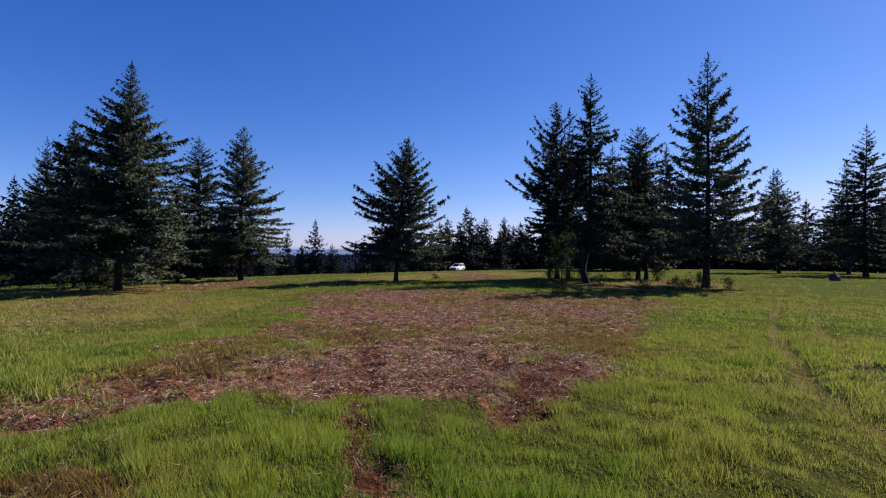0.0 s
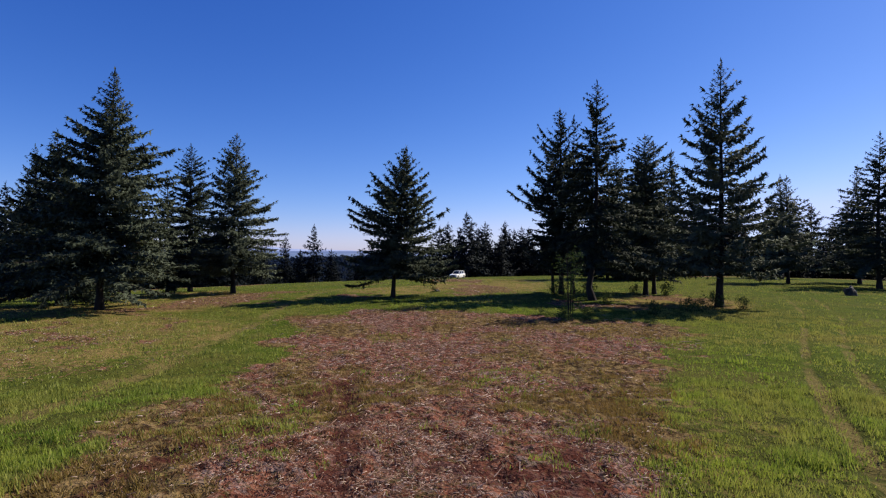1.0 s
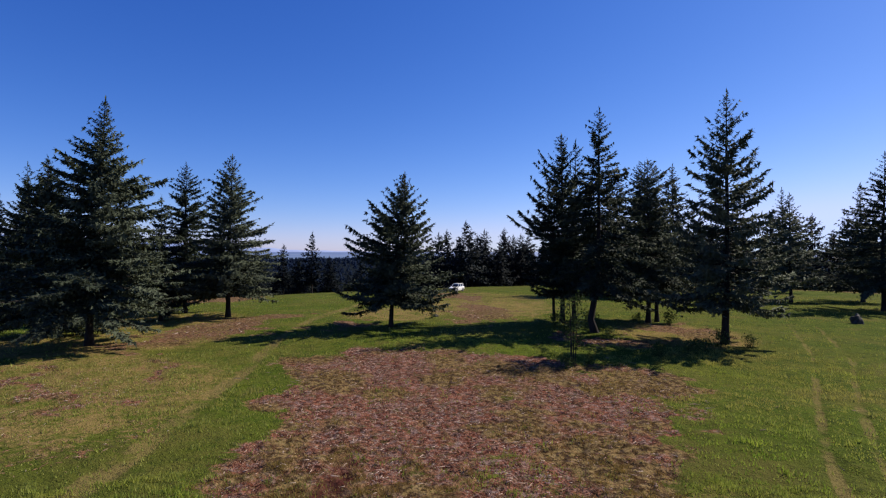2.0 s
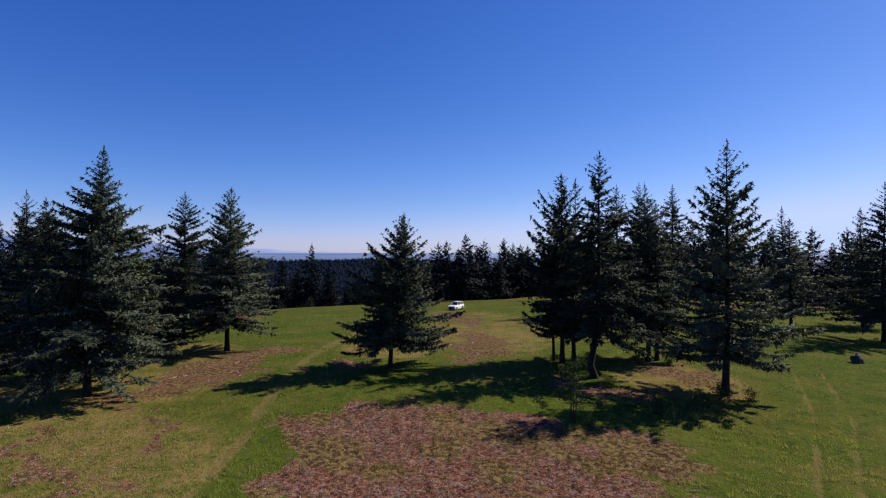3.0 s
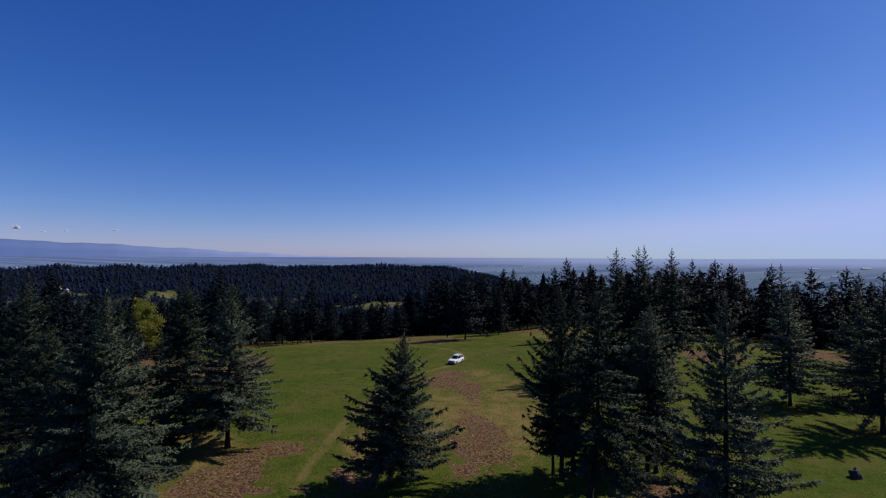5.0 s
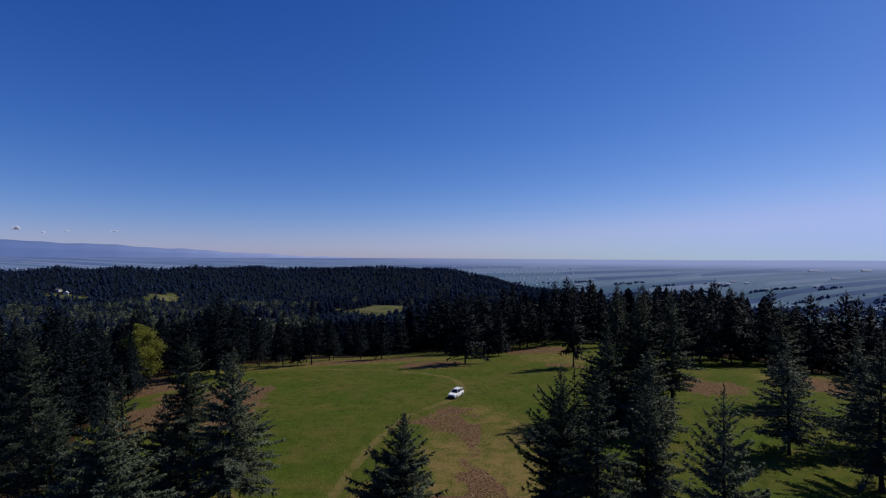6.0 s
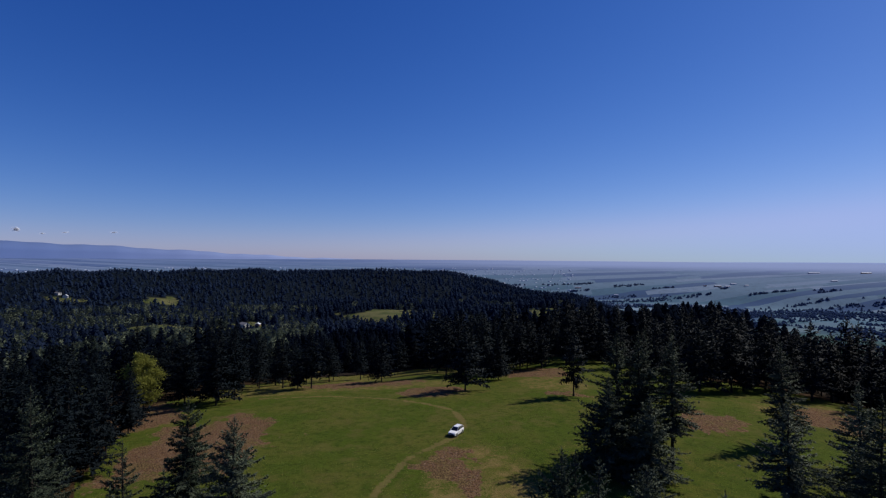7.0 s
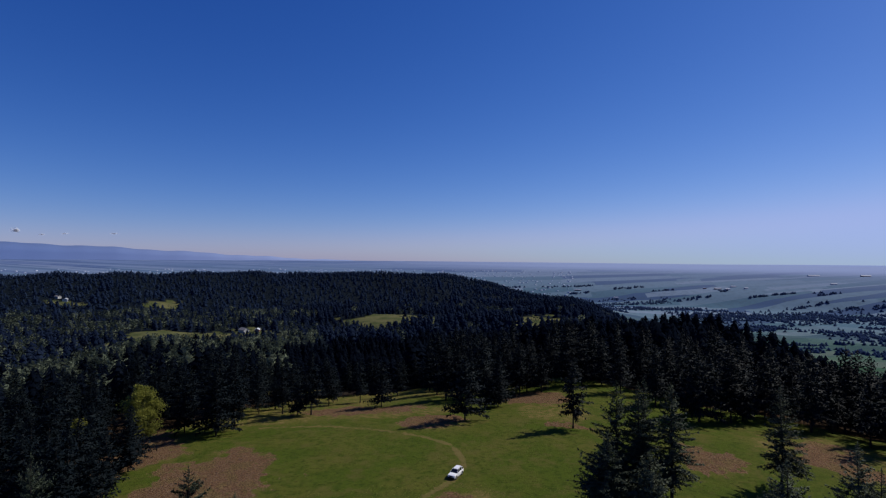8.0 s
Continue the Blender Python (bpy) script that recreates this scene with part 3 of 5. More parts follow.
    for kx in range(5):
        a = g.uniform(0, 6.28)
        d = np.array([math.cos(a) * 0.35, math.sin(a) * 0.35, 1.0])
        w = np.array([-math.sin(a), math.cos(a), 0]) * 0.07
        o = top - [0, 0, 0.12 * kx]
        leaf.spray([[o - w, o + w, o + d * size * 1.1]], np.array([0, 0, 1.0]), 0.3)
    return trunk.mesh("trunk", MAT_BARK, flat=False), leaf.crown("crown", needles or MAT_FIR)


def part(name, data, parent, label=""):
    ob = new(name, data)
    ob.parent = parent
    if label:
        ob["label"] = label
    return ob


def fir_tree(meshes, x, y, label, group="", name="fir_tree", turn=0.0, scale=1.0, category="tree", sink=0.0):
    root = new(name)
    root.empty_display_size = 0.5
    for n, m in zip(("trunk", "crown"), meshes):
        if m:
            part(n, m, root)
    root.matrix_basis = Matrix.Translation((x, y, height(x, y) - sink)) @ Matrix.Rotation(turn, 4, "Z") @ Matrix.Scale(scale, 4)
    return tagged(root, label, category, group)


# the single trees of the meadow: x, y, height, radius and character
HEROES = [
    # seed, x, y, label, options
    (1, -27.9, 43.6, "tall broad fir with a dense skirt of drooping boughs", dict(h=19.4, r=7.2, base=0.15, nb=250, shape=1.0, fill=1.9, droop=0.30, gap=0.35, lean=(1.0, 0))),
    (2, -36.5, 50.5, "dense dark fir standing close beside a taller broad fir", dict(h=16.3, r=6.2, base=0.08, nb=170, shape=0.78, droop=0.35)),
    (3, -36.5, 61, "fir half hidden behind a taller broad fir", dict(h=17.6, r=3.8, base=0.12, nb=110)),
    (4, -32.5, 62, "small bushy fir behind a taller broad fir", dict(h=14.2, r=3.4, base=0.10, nb=100)),
    (5, -57.5, 74, "tall pointed fir at the edge of the wood", dict(h=21.2, r=6.2, base=0.10, nb=130, shape=0.9, droop=0.4, lift=0.3)),
    (6, -34.5, 71.4, "dark fir with a clear lower trunk beside brown brush", dict(fill=1.6, h=19.8, r=5.5, base=0.16, nb=165, shape=0.74, droop=0.3)),
    (7, -25.8, 64.3, "dark dense fir with a slim clear trunk beside brown brush", dict(fill=1.9, lean=(0.4, 0), h=19.2, r=5.9, base=0.16, nb=175, shape=0.80, gap=0.35, top_lift=0.9)),
    (8, -5.3, 52.7, "lone broad fir with heavy low boughs in the open meadow", dict(fill=1.9, h=14.7, r=5.2, base=0.165, nb=180, shape=0.88, droop=0.32, gap=0.4, top_lift=0.85, lift=0.20, lean=(1.25, 0))),
    (9, 11.5, 54.6, "slender dark fir in a tight clump", dict(h=18.6, r=5.0, base=0.14, nb=125, shape=0.72, gap=0.6, droop=0.15, lift=0.3, top_lift=0.9, thick=0.013)),
    (10, 12.9, 55.4, "slender fir sharing a clump with others", dict(h=18.2, r=3.6, base=0.18, nb=100, shape=0.72, gap=0.5, thick=0.012)),
    (11, 13.1, 48.6, "tall fir with a trunk curved at the foot", dict(h=19.8, r=3.9, base=0.20, nb=140, shape=0.62, droop=0.5, gap=0.3, bow=-1.0, lean=(0.7, 0.9))),
    (12, 20.6, 56.2, "dense dark fir in a clump with twin pointed tops", dict(h=16.6, r=3.9, base=0.16, nb=140, shape=0.5, droop=0.4, gap=0.2)),
    (13, 21.5, 43.3, "tall open fir with tiered boughs and clear light between them", dict(h=19.5, r=5.0, base=0.15, fill=1.1, nb=155, shape=0.80, droop=0.30, gap=0.3, lift=0.26, top_lift=0.9, lean=(0.4, 0.3))),
    (14, 53, 83.5, "dark fir with a wide low crown in the meadow", dict(h=16.8, r=5.2, base=0.15, nb=110, shape=0.85)),
    (15, 71, 113, "tall pointed fir behind the meadow clump", dict(h=22.0, r=4.4, base=0.2, nb=110)),
    (16, 66, 86, "broad fir standing over rough brown ground", dict(h=18.8, r=5.6, base=0.12, nb=120, shape=0.85)),
    (17, 56.5, 70.5, "tall broad fir standing over rough brown ground", dict(h=20.6, r=6.2, base=0.12, nb=140, shape=0.85, gap=0.4)),
    (18, 42.7, 101.2, "tall slim fir with a thin open crown", dict(h=24.4, r=4.9, base=0.25, nb=110, shape=0.75)),
    (19, 32.5, 102, "dark fir in a dense clump", dict(h=24.5, r=6.4, base=0.06, nb=110, shape=0.7)),
    (20, 28.6, 95, "dark bushy fir at the edge of a dense clump", dict(h=17.6, r=7.2, base=0.06, nb=110, shape=0.8)),
    (21, 37.8, 102.5, "tall dark fir within a dense clump", dict(h=25.2, r=6.0, base=0.08, nb=110)),
    (22, 35, 92, "dense bushy fir at the foot of a dense clump", dict(h=14.5, r=5.4, base=0.06, nb=100, shape=0.7)),
    (23, 36, 100, "tall dark fir with a full crown in a dense clump", dict(h=24.6, r=5.8, base=0.06, nb=105, shape=0.7)),
]
for seed, x, y, label, opt in HEROES:
    opt = dict(opt)
    opt["step"] = 0.14 if y < 75 else 0.28
    opt["hang"] = 2 if y < 75 else 1
    opt["size"] = 0.30
    opt.setdefault("fill", 1.4)
    if y > 75:
        opt["sprays"] = 3
        opt["nb"] = int(opt["nb"] * 1.25)
        opt["size"] = 0.46
        opt["fill"] = 2.6 if 90 < y < 104 and x < 45 else 1.6
    m = fir_meshes(seed * 7 + 3, **opt)
    fir_tree(m, x, y, label, "single firs of the meadow")
# the twin top of the clump fir
fir_tree(fir_meshes(400, h=16.0, r=2.6, base=0.2, nb=90, shape=0.6, thick=0.013), 21.7, 56.9, "fir twinned with a dense dark neighbour", "single firs of the meadow")
fir_tree(fir_meshes(401, h=15.5, r=2.8, base=0.25, nb=80, shape=0.6, thick=0.010), 10.9, 55.6, "thin fir stem within a tight clump", "single firs of the meadow")

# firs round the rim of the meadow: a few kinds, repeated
KINDS = [fir_meshes(900 + i, h=h, r=r, base=b, nb=96, step=0.64, size=0.95, sprays=1, fill=2.2, droop=dr, gap=0.4, shape=sh, trunk_sides=6, limbs=False, thick=0.012, needles=MAT_SHADED_RIM)
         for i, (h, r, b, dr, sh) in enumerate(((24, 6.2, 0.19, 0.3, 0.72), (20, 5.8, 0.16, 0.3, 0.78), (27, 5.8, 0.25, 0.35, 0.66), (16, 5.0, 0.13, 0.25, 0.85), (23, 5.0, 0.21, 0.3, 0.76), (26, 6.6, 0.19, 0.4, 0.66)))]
KIND_LABELS = ("tall dark fir at the rim of the meadow", "bushy fir at the rim of the meadow", "tall fir with a clear lower trunk in the wood", "short bushy fir beside the wood",
               "slim fir at the rim of the wood", "large dense fir of the wood")
KIND_HEIGHT = (24, 20, 27, 16, 23, 26)
firsts = {}


def rim_fir(kind, x, y, scale=1.0, turn=0.0):
    m = Matrix.Translation((x, y, height(x, y) - 0.1)) @ Matrix.Rotation(turn, 4, "Z")
    if kind not in firsts:
        firsts[kind] = fir_tree(KINDS[kind], 0, 0, KIND_LABELS[kind], "firs round the meadow")
        ob = firsts[kind]
        ob.matrix_basis = m @ Matrix.Scale(scale, 4)
    else:
        base = firsts[kind]
        ob = copy_thing(base, m)
        ob.scale = (scale, scale, scale)
    return ob


rng = np.random.default_rng(11)
# those that stand free in front of the wood
for kind, x, y, h in ((4, -47.3, 184.7, 22.5), (3, -52.5, 186, 14), (1, 6, 165.8, 20.8), (0, 0, 205, 24), (4, 4.8, 206, 21), (0, 14.5, 204, 23.5), (1, 20.4, 200, 17), (4, 25, 212, 20), (0, 29, 207, 21), (1, 33, 214, 21), (4, 38, 209, 18), (4, 10, 208, 19), (4, 37.3, 155, 21), (3, 18.5, 186, 14), (3, 14.5, 184, 13), (1, -24, 196, 17),
                      (1, -69, 158, 20), (1, 79, 165, 22), (0, 90, 167, 24), (1, -72, 96, 18), (1, -78, 112, 17), (0, -81, 121, 18), (3, -77, 128, 13), (4, -84, 107, 19), (1, -80, 134, 15), (3, -76, 104, 13), (0, -87, 115, 20), (4, -86, 128, 17), (0, -67, 91, 19), (1, -72, 101, 18), (4, -70, 109, 16), (5, -75, 94, 20), (1, -66, 99, 14)):
    rim_fir(kind, x, y, h / KIND_HEIGHT[kind], float(rng.uniform(0, 6.28)))


def scatter(n, lo, hi, a0, a1, gap_fn):
    """Random places in a fan ahead, between two ranges."""
    r = np.sqrt(rng.uniform(lo * lo, hi * hi, n))
    a = np.radians(rng.uniform(a0, a1, n))
    x, y = r * np.sin(a), r * np.cos(a)
    keep = gap_fn(x, y)
    return x[keep], y[keep]


def woods(x, y):
    d = np.hypot(x + 90 - np.clip((157 - y) / 60, 0, 1) * 22, np.minimum(0, 160 - y))
    return (y > 84) & (d > np.where((y < 165) & (y > 143), 3.0, 0.0)) & ~in_poly(x, y, MEADOW) & ~in_clearing(x, y)


def thin_out(x, y, gap):
    """Drops places closer than gap to an earlier one."""
    cells, out = {}, []
    for i in range(len(x)):
        key = (int(x[i] // gap), int(y[i] // gap))
        if any((key[0] + a, key[1] + b) in cells for a in (-1, 0, 1) for b in (-1, 0, 1)):
            continue
        cells[key] = 1
        out.append(i)
    return x[out], y[out]


wx, wy = scatter(4200, 70, 290, -58, 58, woods)
wx, wy = thin_out(wx, wy, 4.2)
sparse = (wx < -50) & (wy < 185) & (rng.uniform(0, 1, wx.shape) < 0.25)
sparse |= in_grove(wx, wy) & (wx < 75) & (rng.uniform(0, 1, wx.shape) < 0.42)
wx, wy = wx[~sparse], wy[~sparse]
d_edge = np.hypot(wx, wy - 60)
order = np.argsort(d_edge)
rim = order[:290]


def stature(x, y):
    """How tall the wood grows: lower where the rim dips away, ahead to the left."""
    u = x / np.maximum(y, 1)
    low = 0.42 * smooth(-0.67, -0.60, u) * (1 - smooth(-0.55, -0.50, u)) * (y < 152)
    return 1 - low - 0.34 * smooth(-0.42, -0.32, u) * (1 - smooth(-0.09, -0.04, u)) - 0.12 * (1 - smooth(-0.5, -0.36, u))



for i in rim:
    kind = int(rng.choice((0, 1, 2, 4, 5, 3), p=(0.24, 0.18, 0.2, 0.16, 0.17, 0.05)))
    rim_fir(kind, float(wx[i]), float(wy[i]), float(rng.uniform(0.72, 1.12) * stature(wx[i], wy[i])), float(rng.uniform(0, 6.28)))


def mass(name, x, y, kinds, lo, hi, material, label, category, wide=1.0, shaped=False, rise=0.05):
    """Many far trees as one piece of stuff; kinds are triangle soups of unit height."""
    z = terrain(x, y)
    vs, tones, ways = [], [], []
    pick = rng.integers(0, len(kinds), len(x))
    for k, soup in enumerate(kinds):
        idx = np.nonzero(pick == k)[0]
        if not len(idx):
            continue
        a = rng.uniform(0, 6.28, len(idx))
        h = rng.uniform(lo, hi, len(idx)) * (1 + 0.22 * patchy(x[idx], y[idx], 55, 21)) * (stature(x[idx], y[idx]) if shaped else 1.0)
        c, s = np.cos(a), np.sin(a)
        w = h * rng.uniform(0.85, 1.2, len(idx)) * wide
        px = soup[None, :, 0] * c[:, None] - soup[None, :, 1] * s[:, None]
        py = soup[None, :, 0] * s[:, None] + soup[None, :, 1] * c[:, None]
        v = np.stack([px * w[:, None] + x[idx][:, None], py * w[:, None] + y[idx][:, None], soup[None, :, 2] * h[:, None] + z[idx][:, None]], -1)
        vs.append(v.reshape(-1, 3))
        ways.append(unit(np.stack([px, py, rise + 0.10 * soup[None, :, 2] + 0 * px], -1)).reshape(-1, 3))
        tones.append(np.repeat(rng.uniform(0, 1, len(idx)), soup.shape[0]))
    v = np.concatenate(vs)
    f = np.arange(len(v)).reshape(-1, 3)
    way = np.concatenate(ways)
    own = np.cross(v[1::3] - v[::3], v[2::3] - v[::3])
    turn = (own * (way[::3] + way[1::3] + way[2::3])).sum(1) < 0
    f[turn] = f[turn][:, ::-1]
    me = make_mesh(name, v, f, [material], dict(tone=np.concatenate(tones)))
    me.normals_split_custom_set_from_vertices(way.tolist())
    ob = new(name, me)
    return tagged(ob, label, category, kind="stuff")


def tier_fir(seed, tiers, spikes, r, base):
    """Unit-high far fir: tiers of drooping boughs round a stem."""
    g = np.random.default_rng(seed)
    tri = []
    for i in range(tiers):
        t = i / tiers
        z = base + (1 - base) * t
        rr = r * (1 - t) ** 0.62
        for j in range(spikes):
            a = (j + 0.5 * (i % 2) + g.normal(0, 0.15)) * 2 * math.pi / spikes
            L = rr * g.uniform(0.5, 1.35)
            zt = z + (1 - base) / tiers * g.uniform(0.9, 1.6)
            da = math.pi / spikes * 1.15
            tri += [(0, 0, min(zt, 1.0)), (L * math.cos(a - da) * 0.7, L * math.sin(a - da) * 0.7, z + g.normal(0, 0.012)), (L * math.cos(a), L * math.sin(a), z - 0.03 + g.normal(0, 0.01))]
            tri += [(0, 0, min(zt, 1.0)), (L * math.cos(a), L * math.sin(a), z - 0.03), (L * math.cos(a + da) * 0.7, L * math.sin(a + da) * 0.7, z + g.normal(0, 0.012))]
    for a in (0.0, 1.57):
        c, s = 0.010 * math.cos(a), 0.010 * math.sin(a)
        tri += [(-c, -s, 0), (c, s, 0), (0, 0, 0.8)]
    return np.array(tri, float)


def leafy(seed, n, r, base, big=0.30):
    """Unit-high far broadleaf tree: small leaf clumps in an uneven crown."""
    g = np.random.default_rng(seed)
    tri = []
    lobes = [(g.normal(0, r * 0.45), g.normal(0, r * 0.45), g.uniform(base + 0.2, 0.82), g.uniform(0.5, 0.9) * r) for _ in range(6)]
    for i in range(n):
        lx, ly, lz, lr = lobes[i % 6]
        d = unit(g.normal(0, 1, 3)) * lr * g.uniform(0.55, 1.0)
        o = np.array([lx, ly, lz]) + d
        a, b = unit(g.normal(0, 1, 3)) * r * big, unit(g.normal(0, 1, 3)) * r * big
        tri += [o, o + a, o + b]
    tri += [(-0.02, 0, 0), (0.02, 0, 0), (0, 0, 0.7), (0, -0.02, 0), (0, 0.02, 0), (0, 0, 0.7)]
    return np.array(tri, float)


NEAR_SOUPS = [tier_fir(50 + i, 11, 7, r, b) for i, (r, b) in enumerate(((0.34, 0.05), (0.38, 0.03), (0.30, 0.08), (0.35, 0.05)))]
FAR_SOUPS = [tier_fir(70 + i, 4, 5, r, 0.05) for i, r in enumerate((0.40, 0.46, 0.36))]
HILL_SOUPS = [tier_fir(80 + i, 3, 4, r, 0.03) for i, r in enumerate((0.48, 0.56, 0.42))]
BROAD_SOUPS = [leafy(90 + i, 70, r, 0.1) for i, r in enumerate((0.36, 0.42, 0.3))]

rest = order[290:]
mass("fir_wood", wx[rest], wy[rest], NEAR_SOUPS, 15, 27, MAT_SHADED_WOOD, "dark dense fir wood beyond the meadow", "forest", shaped=True)


def slope(x, y):
    return woods(x, y) & (terrain(x, y) > -150)


def right_side(x, y):
    return np.where(x / np.maximum(y, 1) > -0.32, True, rng.uniform(0, 1, x.shape) < 0.42 + 0.5 * patchy(x, y, 60, 9))


fx, fy = scatter(9500, 290, 620, -50, 50, slope)
fx, fy = thin_out(fx, fy, 4.6)
keep = right_side(fx, fy)
mass("hillside_wood", fx[keep], fy[keep], NEAR_SOUPS[:3], 10, 23, MAT_SHADED_WOOD, "dark fir wood on the slope below the meadow", "forest", shaped=True)
mass("valley_trees", fx[~keep], fy[~keep], BROAD_SOUPS, 11, 19, MAT_VALE, "pale green spring broadleaf trees among the firs", "forest")

gx, gy = scatter(20000, 620, 1350, -48, 48, slope)
gx, gy = thin_out(gx, gy, 6.5)
keep = np.where(gx / gy > -0.25, rng.uniform(0, 1, gx.shape) < 0.96, rng.uniform(0, 1, gx.shape) < 0.68 + 0.45 * patchy(gx, gy, 90, 8))
mass("lower_wood", gx[keep], gy[keep], FAR_SOUPS + [leafy(96, 34, 0.4, 0.1)], 13, 20, MAT_HAZED_LOWER, "fir wood filling the valley", "forest")
mass("lower_broadleaves", gx[~keep], gy[~keep], BROAD_SOUPS[:2], 12, 20, MAT_VALE, "pale green broadleaf trees in the valley", "forest")

hx, hy = scatter(52000, 1350, 2350, -47, 40, slope)
hx, hy = thin_out(hx, hy, 7.6)
mass("ridge_wood", hx, hy, HILL_SOUPS[:2] + [leafy(97, 24, 0.5, 0.1), leafy(98, 24, 0.6, 0.1)], 11, 17, MAT_HAZED_HILL, "fir wood on the far ridge, its needles blued by painted haze", "forest")


# tree belts of the plain
def belt(n, x0, y0, x1, y1, spread):
    t = rng.uniform(0, 1, n)
    return x0 + (x1 - x0) * t + rng.normal(0, spread * 0.3, n), y0 + (y1 - y0) * t + rng.normal(0, spread, n)


bx, by = [], []
for n, x0, y0, x1, y1, s in ((1500, 1050, 2300, 2150, 2230, 110), (560, 1300, 1780, 1800, 1600, 60), (260, 950, 1900, 1250, 1960, 30), (200, 900, 1480, 1400, 1330, 30), (300, 700, 2600, 1300, 2640, 30), (220, 500, 2850, 1250, 2890, 20)):
    a, b = belt(n, x0, y0, x1, y1, s)
    bx.append(a)
    by.append(b)
# hedgerows and copses between the fields
for i in range(100):
    hx0, hy0 = rng.uniform(150, 2700), rng.uniform(1500, 3500)
    run = rng.uniform(40, 330)
    a, b = belt(int(6 + run * rng.uniform(0.06, 0.16)), hx0, hy0, hx0 + run, hy0 + rng.uniform(-0.06, 0.02) * run, rng.uniform(2, 14))
    bx.append(a)
    by.append(b)
bx, by = np.concatenate(bx), np.concatenate(by)
low = terrain(bx, by) < -120
mass("plain_tree_belts", bx[low], by[low], [tier_fir(99, 2, 5, 0.75, 0.0), tier_fir(95, 2, 5, 0.95, 0.0)], 6, 11, MAT_HAZED_BELT, "dark belts of trees between the fields of the plain", "trees", rise=0.25)


# far mountains and small clouds at the skyline
def build_mountains():
    k = Nodes("hazed_mountains")
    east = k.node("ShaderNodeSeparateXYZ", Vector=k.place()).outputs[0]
    # haze put into the colour: blue in the west, near sky-pale eastward
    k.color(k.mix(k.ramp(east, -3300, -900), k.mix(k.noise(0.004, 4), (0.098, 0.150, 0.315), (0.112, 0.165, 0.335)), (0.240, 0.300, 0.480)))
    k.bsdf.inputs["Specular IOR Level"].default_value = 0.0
    az = np.radians(np.linspace(-56, 50, 220))
    u = np.degrees(az)
    top = 6 + 122 * smooth(-6, -44, u) + (4 * np.sin(u * 0.9) + 2.5 * np.sin(u * 2.3 + 1)) * smooth(5, -12, u) + 12 * smooth(20, 40, u)
    rows = []
    for f, r in ((0.0, 4700), (0.55, 4780), (1.0, 4840), (0.4, 4885)):
        z = -20 + (top + 20 + (3 * np.sin(u * 5.1 + r)) * (0 < f < 1)) * f
        rows.append(np.stack([r * np.sin(az), r * np.cos(az), z], -1))
    v = np.concatenate(rows)
    n = len(az)
    i, j = np.meshgrid(np.arange(3), np.arange(n - 1), indexing="ij")
    f = np.stack([i * n + j, i * n + j + 1, (i + 1) * n + j + 1, (i + 1) * n + j], -1).reshape(-1, 4)
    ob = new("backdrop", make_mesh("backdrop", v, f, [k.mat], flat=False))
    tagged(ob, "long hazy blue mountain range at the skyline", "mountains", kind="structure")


build_mountains()


# ---- grass, straw and litter of the near meadow ----
def fan(n, lo, hi, half=47):
    r = np.sqrt(rng.uniform(lo * lo, hi * hi, n))
    a = np.radians(rng.uniform(-half, half, n))
    return r * np.sin(a), r * np.cos(a), r


def clumped(x, y):
    """0..1, uneven growth of the sward."""
    return np.clip(0.48 + 0.38 * patchy(x, y, 0.8, 11) + 0.22 * patchy(x, y, 3.3, 12) + 0.5 * patchy(x, y, 0.27, 13), 0, 1)


def blades(x, y, h, w, bend):
    n = len(x)
    z = terrain(x, y) + relief(x, y) - 0.02
    a = rng.uniform(0, 6.28, n)
    side = np.stack([np.cos(a), np.sin(a), np.zeros(n)], -1) * w[:, None]
    b = rng.uniform(0, 6.28, n)
    tip = np.stack([np.cos(b) * bend * h, np.sin(b) * bend * h, h], -1)
    o = np.stack([x, y, z], -1)
    return np.stack([o - side, o + side, o + tip], 1)


def wear(x, y):
    worn = np.maximum(np.maximum(near_line(x, y, RUT_A, 0.34), near_line(x, y, RUT_B, 0.34)), near_line(x, y, MOWN, 0.55))
    return worn * np.clip(0.72 + 0.45 * patchy(x, y, 0.9, 73) + 0.3 * patchy(x, y, 3.5, 74), 0, 0.95)


